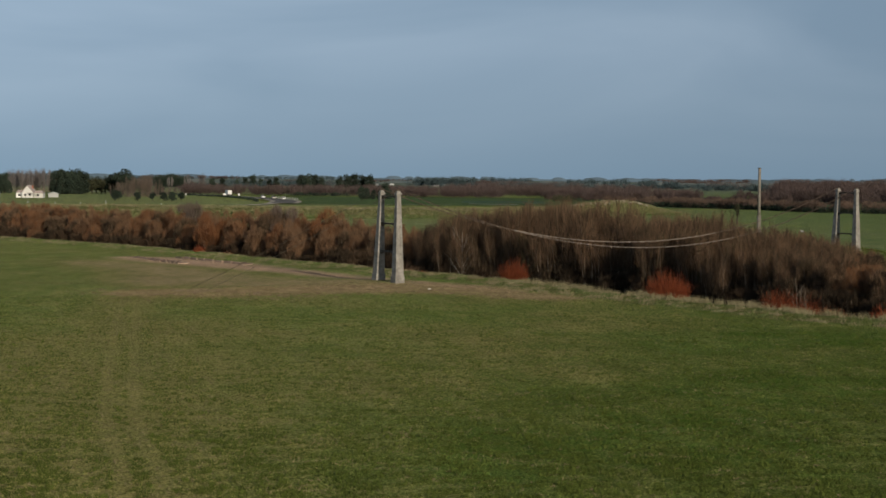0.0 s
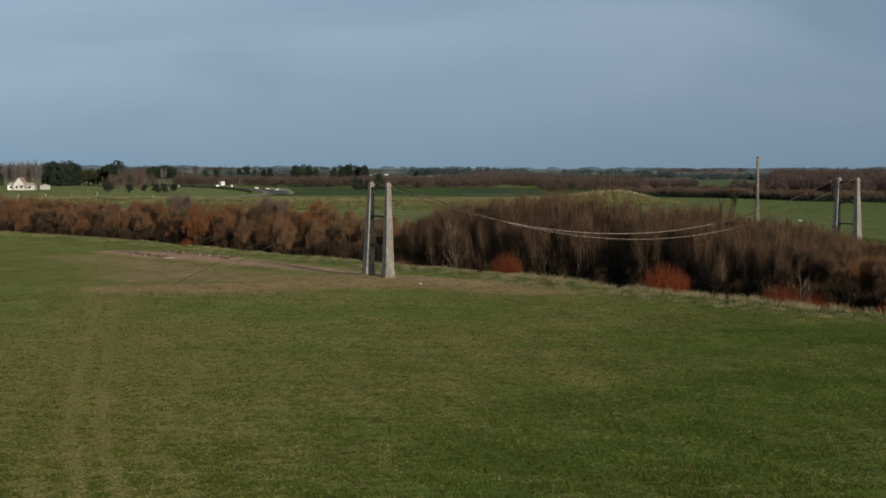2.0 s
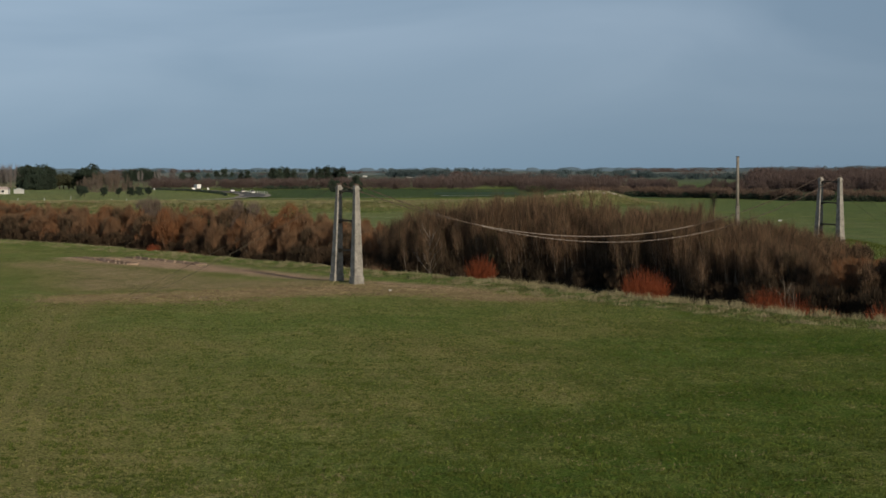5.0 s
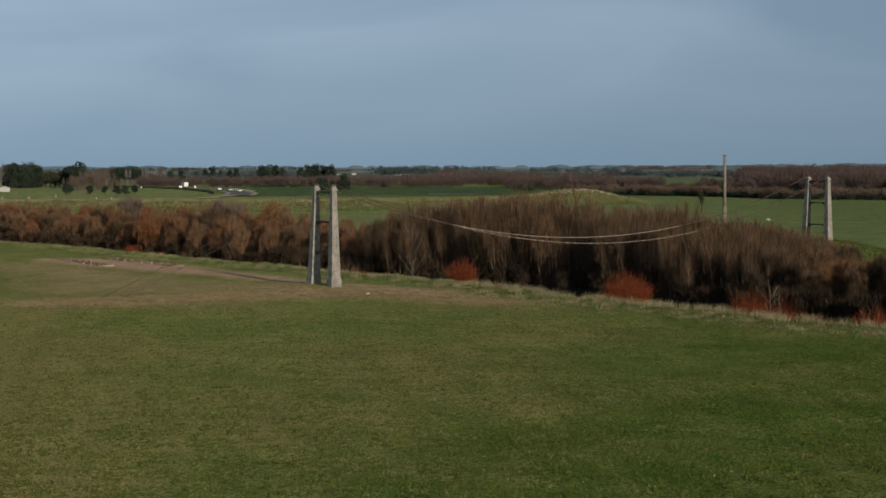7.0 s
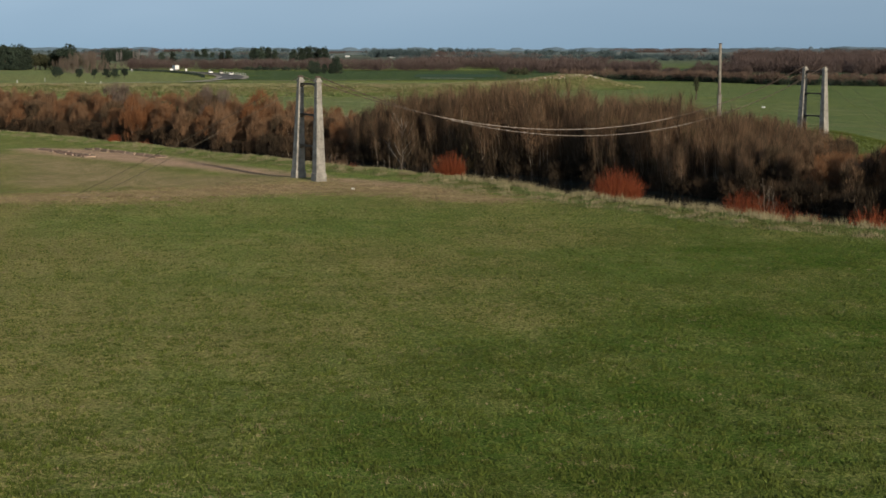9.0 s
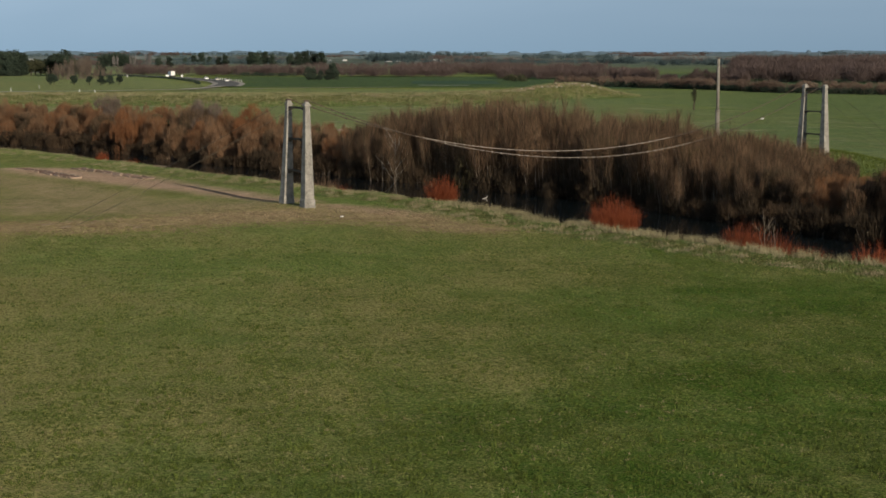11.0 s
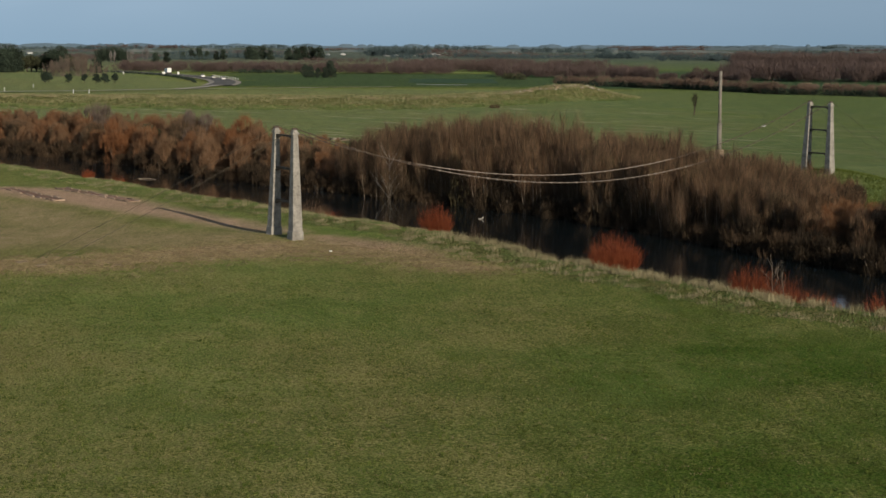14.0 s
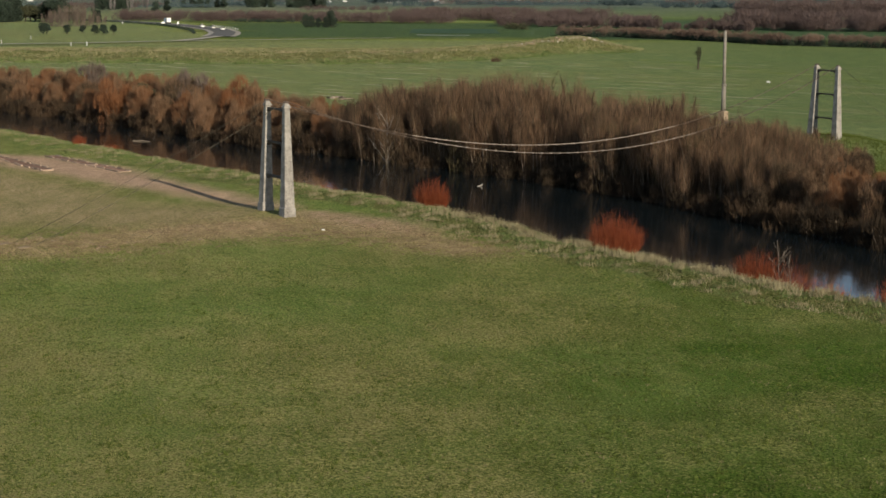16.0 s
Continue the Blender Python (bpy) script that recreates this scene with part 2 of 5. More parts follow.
def ground_material(name="pasture", blade=False):
    """Turf, rank growth and earth by the cover at each place; blade: the same colours for the grass that stands on it."""
    m = bpy.data.materials.new(name)
    m.use_nodes = True
    t = m.node_tree
    bsdf = t.nodes["Principled BSDF"]
    bsdf.inputs["Roughness"].default_value = 0.95
    bsdf.inputs["Specular IOR Level"].default_value = 0.02
    co = t.nodes.new("ShaderNodeTexCoord")
    cover = t.nodes.new("ShaderNodeAttribute")
    cover.attribute_name = "cover"
    split = t.nodes.new("ShaderNodeSeparateColor")
    t.links.new(cover.outputs["Color"], split.inputs[0])

    def noise_tex(scale, detail=4.0, rough=0.6, stretch=None, along=False):
        n = node(t, "ShaderNodeTexNoise", Scale=scale, Detail=detail, Roughness=rough)
        if stretch:
            mp = t.nodes.new("ShaderNodeMapping")
            mp.inputs["Scale"].default_value = stretch
            mp.inputs["Rotation"].default_value = (0, 0, radians(-46))
            t.links.new(co.outputs["Object"], mp.inputs["Vector"])
            t.links.new(mp.outputs[0], n.inputs["Vector"])
        elif along:
            # drawn out along the old wheel tracks
            mp = t.nodes.new("ShaderNodeMapping")
            mp.vector_type = "TEXTURE"
            mp.inputs["Scale"].default_value = (2.0, 1.0, 1.0)
            mp.inputs["Rotation"].default_value = (0, 0, radians(140))
            t.links.new(co.outputs["Object"], mp.inputs["Vector"])
            t.links.new(mp.outputs[0], n.inputs["Vector"])
        else:
            t.links.new(co.outputs["Object"], n.inputs["Vector"])
        return n.outputs["Fac"]

    def math_node(op, a, b, clamp=False):
        n = t.nodes.new("ShaderNodeMath")
        n.operation, n.use_clamp = op, clamp
        for i, v in enumerate((a, b)):
            if isinstance(v, (int, float)):
                n.inputs[i].default_value = v
            else:
                t.links.new(v, n.inputs[i])
        return n.outputs[0]

    def ranged(v, lo, hi, to_lo=0.0, to_hi=1.0):
        n = t.nodes.new("ShaderNodeMapRange")
        for key, val in (("From Min", lo), ("From Max", hi), ("To Min", to_lo), ("To Max", to_hi)):
            n.inputs[key].default_value = val
        t.links.new(v, n.inputs["Value"])
        return n.outputs[0]

    def blend(fac, a, b):
        n = t.nodes.new("ShaderNodeMix")
        n.data_type = "RGBA"
        t.links.new(fac, n.inputs[0])
        for i, v in ((6, a), (7, b)):
            if isinstance(v, tuple):
                n.inputs[i].default_value = (*v, 1)
            else:
                t.links.new(v, n.inputs[i])
        return n.outputs[2]

    broad, mid = noise_tex(0.06, 3.0), noise_tex(0.3, 6.0, 0.7)
    fine, grain = noise_tex(4.5, 5.0, 0.75), noise_tex(9.0, 3.0, 0.65)
    patch = noise_tex(0.3, 7.0, 0.74, along=True)
    green = blend(ranged(mid, 0.3, 0.7), (0.18, 0.268, 0.062), (0.235, 0.333, 0.088))
    deep_green = blend(ranged(mid, 0.3, 0.7), (0.056, 0.113, 0.012), (0.086, 0.15, 0.021))
    open_land = ranged(cover.outputs["Alpha"], 0.0, 0.22, 1.0, 0.0)
    green = blend(open_land, green, blend(ranged(mid, 0.3, 0.7), (0.147, 0.212, 0.081), (0.188, 0.258, 0.106)))
    green = blend(cover.outputs["Alpha"], green, deep_green)
    dry = blend(ranged(fine, 0.35, 0.65), (0.21, 0.19, 0.062), (0.375, 0.33, 0.135))
    dryness = math_node("ADD", math_node("MULTIPLY", ranged(patch, 0.48, 0.62), 0.32), math_node("MULTIPLY", ranged(fine, 0.5, 0.64), 0.32))
    dryness = math_node("ADD", dryness, math_node("MULTIPLY", ranged(broad, 0.45, 0.62), 0.22))
    dryness = math_node("ADD", dryness, math_node("MULTIPLY", split.outputs[2], ranged(fine, 0.2, 0.6, 0.3, 1.0)), True)
    paddock = ranged(noise_tex(0.009, 3.0, 0.5, (1.0, 3.0, 1.0)), 0.42, 0.6)
    dryness = math_node("ADD", dryness, math_node("MULTIPLY", math_node("MULTIPLY", paddock, open_land), 0.25), True)
    dryness = math_node("MULTIPLY", dryness, ranged(open_land, 0.0, 1.0, 0.84, 0.55))
    turf = blend(dryness, green, dry)
    far_dot = t.nodes.new("ShaderNodeVectorMath")
    far_dot.operation = "DOT_PRODUCT"
    far_dot.inputs[1].default_value = (-0.711, 0.703, 0.0)
    t.links.new(co.outputs["Object"], far_dot.inputs[0])
    beyond = ranged(far_dot.outputs["Value"], 95, 110)
    wrack = math_node("MULTIPLY", ranged(noise_tex(0.3, 2.0, 0.5, (0.2, 1.7, 1.0)), 0.635, 0.67), math_node("MULTIPLY", beyond, ranged(far_dot.outputs["Value"], 300, 340, 1.0, 0.0)))
    streak = math_node("MULTIPLY", ranged(noise_tex(0.11, 4.0, 0.6, (0.25, 1.6, 1.0)), 0.5, 0.66), beyond)
    turf = blend(math_node("MULTIPLY", streak, 0.26), turf, (0.26, 0.235, 0.12))
    turf = blend(math_node("MULTIPLY", wrack, 0.85), turf, (0.46, 0.42, 0.28))
    tilled = ranged(cover.outputs["Alpha"], 1.0, 2.0)
    along = t.nodes.new("ShaderNodeVectorMath")
    along.operation = "DOT_PRODUCT"
    along.inputs[1].default_value = (0.703, 0.711, 0.0)
    t.links.new(co.outputs["Object"], along.inputs[0])
    # the turf blends to a darker green downstream
    turf = blend(math_node("MULTIPLY", math_node("MULTIPLY", ranged(along.outputs["Value"], 25, 120), beyond), 0.62), turf, blend(ranged(mid, 0.3, 0.7), (0.085, 0.142, 0.042), (0.125, 0.185, 0.06)))
    turf = blend(tilled, turf, blend(ranged(mid, 0.3, 0.7), (0.058, 0.1, 0.046), (0.085, 0.132, 0.06)))
    # far plain: distance haze put into the turf colour as bluish grey
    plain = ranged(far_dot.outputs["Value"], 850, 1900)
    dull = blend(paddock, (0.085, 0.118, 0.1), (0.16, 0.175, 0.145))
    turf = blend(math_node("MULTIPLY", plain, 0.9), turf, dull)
    # rank grass of banks and levee
    rank = blend(ranged(fine, 0.4, 0.62), (0.06, 0.086, 0.016), (0.235, 0.208, 0.09))
    turf = blend(math_node("MULTIPLY", split.outputs[1], ranged(mid, 0.25, 0.55, 0.45, 1.0), True), turf, rank)
    # bare earth, broken at its edges
    earth = blend(ranged(fine, 0.3, 0.7), (0.4, 0.262, 0.168), (0.66, 0.465, 0.32))
    bare = math_node("ADD", math_node("MULTIPLY", split.outputs[0], 1.45), math_node("MULTIPLY", math_node("SUBTRACT", math_node("MULTIPLY", math_node("ADD", fine, patch), 0.5), 0.66), 2.2), True)
    turf = blend(bare, turf, earth)
    # clods and tussocks: shade in gaps between blades, put into the colour as grain
    if blade:
        gaps = math_node("MULTIPLY", ranged(t.nodes.new("ShaderNodeNewGeometry").outputs["Random Per Island"], 0.0, 1.0, 0.78, 1.15), ranged(grain, 0.36, 0.62, 0.5, 1.35))
    else:
        gaps = math_node("MULTIPLY", ranged(grain, 0.38, 0.54, 0.5, 1.15), ranged(patch, 0.35, 0.65, 0.9, 1.12))
    hsv = t.nodes.new("ShaderNodeHueSaturation")
    t.links.new(turf, hsv.inputs["Color"])
    t.links.new(gaps, hsv.inputs["Value"])
    t.links.new(hsv.outputs[0], bsdf.inputs["Base Color"])
    if blade:
        return m
    height = math_node("ADD", math_node("MULTIPLY", grain, 0.5), fine)
    bp = node(t, "ShaderNodeBump", Strength=1.0, Distance=0.22)
    t.links.new(height, bp.inputs["Height"])
    t.links.new(bp.outputs[0], bsdf.inputs["Normal"])
    return m


def water_material():
    m = bpy.data.materials.new("dark_river_water")
    m.use_nodes = True
    t = m.node_tree
    bsdf = t.nodes["Principled BSDF"]
    bsdf.inputs["Base Color"].default_value = (0.007, 0.011, 0.013, 1)
    bsdf.inputs["Roughness"].default_value = 0.06
    bsdf.inputs["IOR"].default_value = 1.33
    co = t.nodes.new("ShaderNodeTexCoord")
    mp = t.nodes.new("ShaderNodeMapping")
    mp.inputs["Scale"].default_value = (0.5, 1.6, 1.0)
    n = node(t, "ShaderNodeTexNoise", Scale=1.2, Detail=3.0)
    t.links.new(co.outputs["Object"], mp.inputs["Vector"])
    t.links.new(mp.outputs[0], n.inputs["Vector"])
    bp = node(t, "ShaderNodeBump", Strength=0.22, Distance=0.05)
    t.links.new(n.outputs["Fac"], bp.inputs["Height"])
    t.links.new(bp.outputs[0], bsdf.inputs["Normal"])
    return m


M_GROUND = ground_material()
M_TURF = ground_material("pasture_blades", True)
M_WATER = water_material()

# ---------------------------------------------------------------- building helpers
rng = np.random.default_rng(7)


def part(name, bm, mat, parent=None, label=""):
    """Links a bmesh as one mesh object under a thing or a part."""
    me = bpy.data.meshes.new(name)
    bm.to_mesh(me)
    bm.free()
    me.materials.append(mat)
    ob = new(name, me)
    if parent is not None:
        ob.parent = parent
    if label:
        ob["label"] = label
    return ob


def tri_mesh(name, verts, faces, mat, parent=None, smooth=False):
    """A mesh object from arrays of vertices and triangles or quads."""
    me = bpy.data.meshes.new(name)
    verts, faces = np.asarray(verts, np.float32), np.asarray(faces, np.int32)
    side = faces.shape[1]
    me.vertices.add(len(verts))
    me.vertices.foreach_set("co", verts.ravel())
    me.loops.add(faces.size)
    me.loops.foreach_set("vertex_index", faces.ravel())
    me.polygons.add(len(faces))
    me.polygons.foreach_set("loop_start", np.arange(0, faces.size, side, dtype=np.int32))
    me.polygons.foreach_set("loop_total", np.full(len(faces), side, np.int32))
    if smooth:
        me.polygons.foreach_set("use_smooth", np.ones(len(faces), bool))
    me.update(calc_edges=True)
    me.materials.append(mat)
    ob = new(name, me)
    if parent is not None:
        ob.parent = parent
    return ob


def thing(name, at, label, category, group="", rz=0.0, kind=""):
    """An Empty at a thing's base, which carries its parts."""
    ob = new(name)
    ob.empty_display_size = 0.3
    ob.matrix_world = pose(*at, 0, 0, rz)
    return tagged(ob, label, category, group, kind)


def box_bm(size, at=(0, 0, 0), bevel=0.0, taper=1.0, bm=None):
    """A box standing on at, its top scaled by taper."""
    bm = bm or bmesh.new()
    made = bmesh.ops.create_cube(bm, size=1)["verts"]
    for v in made:
        k = taper if v.co.z > 0 else 1.0
        v.co = Vector((v.co.x * size[0] * k + at[0], v.co.y * size[1] * k + at[1], (v.co.z + 0.5) * size[2] + at[2]))
    if bevel:
        edges = list({e for v in made for e in v.link_edges})
        bmesh.ops.bevel(bm, geom=edges, offset=bevel, segments=2, affect="EDGES", profile=0.5)
    return bm


def tube_arrays(points, radii, sides=6, closed=True):
    """Vertices and quads of a tube along points."""
    pts, radii = np.asarray(points, float), np.broadcast_to(radii, len(points))
    way = np.gradient(pts, axis=0)
    way /= np.linalg.norm(way, axis=1)[:, None] + 1e-9
    ref = np.array([0.0, 0, 1]) if abs(way[:, 2]).mean() < 0.9 else np.array([1.0, 0, 0])
    a = np.cross(way, ref)
    a /= np.linalg.norm(a, axis=1)[:, None] + 1e-9
    b = np.cross(way, a)
    ang = np.arange(sides) * 2 * np.pi / sides
    ring = a[:, None] * np.cos(ang)[None, :, None] + b[:, None] * np.sin(ang)[None, :, None]
    verts = (pts[:, None] + ring * radii[:, None, None]).reshape(-1, 3)
    i, j = np.meshgrid(np.arange(len(pts) - 1), np.arange(sides), indexing="ij")
    q = np.stack([i * sides + j, i * sides + (j + 1) % sides, (i + 1) * sides + (j + 1) % sides, (i + 1) * sides + j], -1).reshape(-1, 4)
    return verts, q


def joined(pieces):
    verts, faces, n = [], [], 0
    for v, f in pieces:
        verts.append(v)
        faces.append(f + n)
        n += len(v)
    return np.concatenate(verts), np.concatenate(faces)


def blades(base, way, length, width, gen):
    """One thin triangle for each base point: arrays of vertices and faces."""
    n = len(base)
    side = np.cross(way, gen.normal(size=(n, 3)))
    side /= np.linalg.norm(side, axis=1)[:, None] + 1e-9
    half = side * np.reshape(width, (-1, 1)) / 2
    tip = base + way * np.reshape(length, (-1, 1))
    verts = np.stack([base - half, base + half, tip], 1).reshape(-1, 3)
    return verts, np.arange(3 * n).reshape(-1, 3)


# ---------------------------------------------------------------- the lie of the land
EYE2, AHEAD2, RIGHT2 = np.array([102.8, -83.2]), np.array([-0.711, 0.703]), np.array([0.703, 0.711])
WATER = -4.0


def uv(u, v):
    """The plan position u metres out across the plain and v metres along it."""
    p = EYE2 + u * AHEAD2 + v * RIGHT2
    return float(p[0]), float(p[1])


def near_bank(x):
    """The brow of the near bank."""
    return np.interp(x, [-3000, -400, -200, -124, -89, -47, -12, 0, 17, 27, 37, 43, 54, 80, 140, 400, 3000],
                     [250, 60, 34, 27, 26.5, 19.8, 14.4, 12.9, 8.5, 5.0, 3.0, 1.4, 0.7, -2, -9, -45, -400])


def far_bank(x):
    """The far edge of the water."""
    return np.interp(x, [-3000, -500, -260, -174, -133, -93, -66, -42, -24, -2, 16, 28, 80, 200, 500, 3000],
                     [340, 118, 86, 75, 73, 66, 64, 62, 61, 55, 48, 45, 30, 4, -50, -330])


def smooth(a, b, x):
    t = np.clip((x - a) / (b - a), 0, 1)
    return t * t * (3 - 2 * t)


def wobble(x, y, s, seed):
    """Cheap rolling unevenness, about -1 to 1."""
    r = np.random.default_rng(seed)
    out = 0
    for k in range(6):
        a = r.uniform(0, 2 * np.pi)
        f = r.uniform(0.6, 1.7) / s
        out = out + np.sin((x * np.cos(a) + y * np.sin(a)) * f * 2 * np.pi + r.uniform(0, 6.28))
    return out / 3.0


def levee_parts(x, y):
    u = (x - EYE2[0]) * AHEAD2[0] + (y - EYE2[1]) * AHEAD2[1]
    v = (x - EYE2[0]) * RIGHT2[0] + (y - EYE2[1]) * RIGHT2[1]
    foot = 430 + np.maximum(0, v + 5) * 1.25 + 3 * np.sin(v / 23)
    rise = smooth(0, 22, u - foot) * (1 - smooth(44, 62, u - foot)) * (1 - smooth(44, 66, v))
    crest = 2.3 + 1.9 * np.exp(-((v - 39) / 13) ** 2)
    return rise, crest, u, v


def ground_z(x, y):
    x, y = np.asarray(x, float), np.asarray(y, float)
    nb, fb = near_bank(x), far_bank(x)
    edge = nb + 0.5 * wobble(x, y * 0, 9, 3)
    z = 0.06 * wobble(x, y, 23, 1) + 0.02 * wobble(x, y, 5, 2)
    z = z + 0.18 * np.exp(-((x ** 2 + y ** 2) / 40))
    z = z + 0.25 * np.exp(-(((x - 3) / 5) ** 2 + ((y + 23) / 4) ** 2))
    z = z + 0.22 * np.exp(-((y - edge + 2.0) / 1.4) ** 2)
    bed = WATER - 1.0
    z = z + (bed - z) * smooth(0, 6.5, y - edge)
    far = -1.0 + 0.08 * wobble(x, y, 70, 5)
    far = far + 2.45 * np.exp(-(((x + 1) / 9) ** 2 + ((y - 82) / 8) ** 2))
    far = far + 0.8 * np.exp(-(((x + 35.4) / 9) ** 2 + ((y - 108.4) / 7) ** 2))
    rise, crest, u, v = levee_parts(x, y)
    far = far + rise * (crest + 0.25 * wobble(x, y, 12, 8))
    far = far + smooth(3300, 4900, u) * 6
    bank = smooth(-2.5, 2.0, y - fb) * 0.55 + smooth(2, 15, y - fb) * 0.45
    return np.where(y < (nb + fb) / 2, z, bed + (far - bed) * bank)


def in_blob(x, y, pts, soft):
    """How far within a chain of discs (x, y, radius) a place lies, 0 to 1."""
    out = 0
    for px, py, pr in pts:
        out = np.maximum(out, 1 - smooth(pr - soft, pr + soft, np.hypot(x - px, y - py)))
    return out


def chain(pts, step=1.5):
    """Discs along a line of (x, y, radius)."""
    out = []
    for (x0, y0, r0), (x1, y1, r1) in zip(pts, pts[1:]):
        n = max(1, int(math.hypot(x1 - x0, y1 - y0) / step))
        out += [(x0 + (x1 - x0) * k / n, y0 + (y1 - y0) * k / n, r0 + (r1 - r0) * k / n) for k in range(n)]
    return out + [pts[-1]]


SOIL = chain([(-58, 8, 3.4), (-50, 8.2, 5.2), (-38, 7.6, 4.4), (-26, 5.4, 3.4), (-12, 4, 2.6), (-4, 2.4, 2.2)]) + chain([(3, 2, 2.4), (9, 2, 3.2), (15, 1, 1.6)])
STRAW = chain([(-4, -27, 2.0), (3, -23, 3.6), (2.5, -17, 3.2), (3.5, -9, 3.4), (6, -3.5, 3.6), (14, -0.5, 2.8), (24, -2, 1.8)])
TANNED = chain([(80, -86, 9), (62, -74, 10), (46, -64, 8), (30, -52, 4)], 4) + [(40, -30, 5), (52, -38, 6), (60, -52, 5), (30, -44, 6), (46, -56, 8), (36, -56, 9), (14, -20, 4), (46, -33, 5), (60, -41, 5)] + chain([(14, -5, 3), (24, -3, 4), (35, -9, 4.5), (43, -20, 4)], 4)
DARK_ARC = chain([(9, -12, 0.4), (8.5, -19, 0.5), (11, -27, 0.6), (17, -35, 0.6), (26, -42.5, 0.5)])
WORN = chain([(-50, -2, 5), (-38, -3, 6), (-27, -6, 7), (-14, -12, 9), (-4, -6, 8)], 3)
TRACK = chain([(86, -84, 2.2), (73, -75.6, 2.2), (63.7, -70.5, 2.2), (51, -62.6, 2.2), (31.5, -50, 2.2), (20, -42.4, 2.2), (9, -35.4, 2.4), (1, -29, 2.8), (-4, -24, 3.2), (-24, -13, 4)], 0.6)

RUT_A = [(px + 0.36, py + 0.52, 0.3) for px, py, r in TRACK]
RUT_B = [(px - 0.36, py - 0.52, 0.3) for px, py, r in TRACK]


FIELD_TRACK = chain([(-186, 278, 0.8), (-168, 271, 0.8), (-135, 250, 0.8), (-108, 239, 0.8), (-77, 222, 0.8)], 6)


def cover(x, y):
    """Bare earth, rank growth and dryness of the turf at each place."""
    soil = in_blob(x, y, SOIL, 3.4)
    straw = in_blob(x, y, STRAW, 1.6)
    rut = np.maximum(in_blob(x, y, RUT_A, 0.45), in_blob(x, y, RUT_B, 0.45))
    track = np.maximum(rut, 0.75 * in_blob(x, y, TRACK, 2.0))
    worn = in_blob(x, y, WORN, 6)
    nb, fb = near_bank(x), far_bank(x)
    strip = smooth(-5.5, -4.7, y - nb + 0.9 * wobble(x, y, 11, 31)) * (y < fb)
    strip = strip * (0.35 + 0.65 * smooth(-50, -5, x))
    beyond = smooth(-4, 0, y - fb) * (1 - smooth(16, 22, y - fb))
    rise, crest, u, v = levee_parts(x, y)
    rank = np.maximum.reduce([strip, beyond, smooth(0.02, 0.2, rise)])
    side = (x - 102.8) * RIGHT2[0] + (y + 83.2) * RIGHT2[1]
    near = (y < nb)
    dry = near * (0.16 * np.clip(wobble(x, y, 15, 75) + 0.6 * wobble(x, y, 6, 77), 0, 1.5) + 0.3 * smooth(4, -30, side) + 0.72 * in_blob(x, y, TANNED, 7) + 0.7 * track + 0.85 * worn + 0.95 * straw)
    dry = np.where(y > fb, 0.1 + 0.22 * smooth(490, 520, u) * (1 - smooth(600, 660, u)) * smooth(-110, -60, v) + 0.2 * smooth(560, 600, u) * (1 - smooth(800, 840, u)) * (1 - smooth(-98, -84, v + 0.15 * (u - 670))) + 0.3 * smooth(900, 1300, u) + 0.25 * np.exp(-((u - 548 - np.maximum(0, v) * 1.25) / 16) ** 2), dry)
    bare = np.maximum(0.95 * soil, 0.2 * rut * near + 0.4 * straw + 0.48 * worn * near)
    bare = np.maximum(bare, (y > nb + 2.0) * (y < fb - 3))
    mottle = 0.6 * wobble(x, y, 19, 71) + 0.4 * wobble(x, y, 7, 73)
    # green deepens across the near field: partly growth, partly light falloff in colour
    deep_green = np.where(near, np.maximum(np.clip(0.37 + 0.53 * smooth(-22, 14, side - 0.1 * (u - 60)) - 0.22 * mottle, 0.05, 1), 0.9 * in_blob(x, y, DARK_ARC, 0.6)), np.where(y < fb + 17, 1.0, np.maximum(1.85 * smooth(612, 690, u) * np.maximum(smooth(-98, -84, v + 0.15 * (u - 670)), smooth(800, 840, u) * smooth(-160, -125, v - 0.05 * (u - 600))) * (1 - smooth(950, 1000, u)), 2.0 * smooth(600, 660, u) * smooth(20, 60, v) * (1 - smooth(1000, 1200, u))) + 1.7 * in_blob(x, y, FIELD_TRACK, 2.0)))
    return bare, rank, np.clip(dry, 0, 1), deep_green


def give_cover(ob, x, y, times=1):
    """Stores the cover of each vertex's place on a mesh."""
    col = np.repeat(np.stack(cover(x, y), -1), times, 0).astype(np.float32)
    ob.data.color_attributes.new("cover", "FLOAT_COLOR", "POINT").data.foreach_set("color", col.ravel())


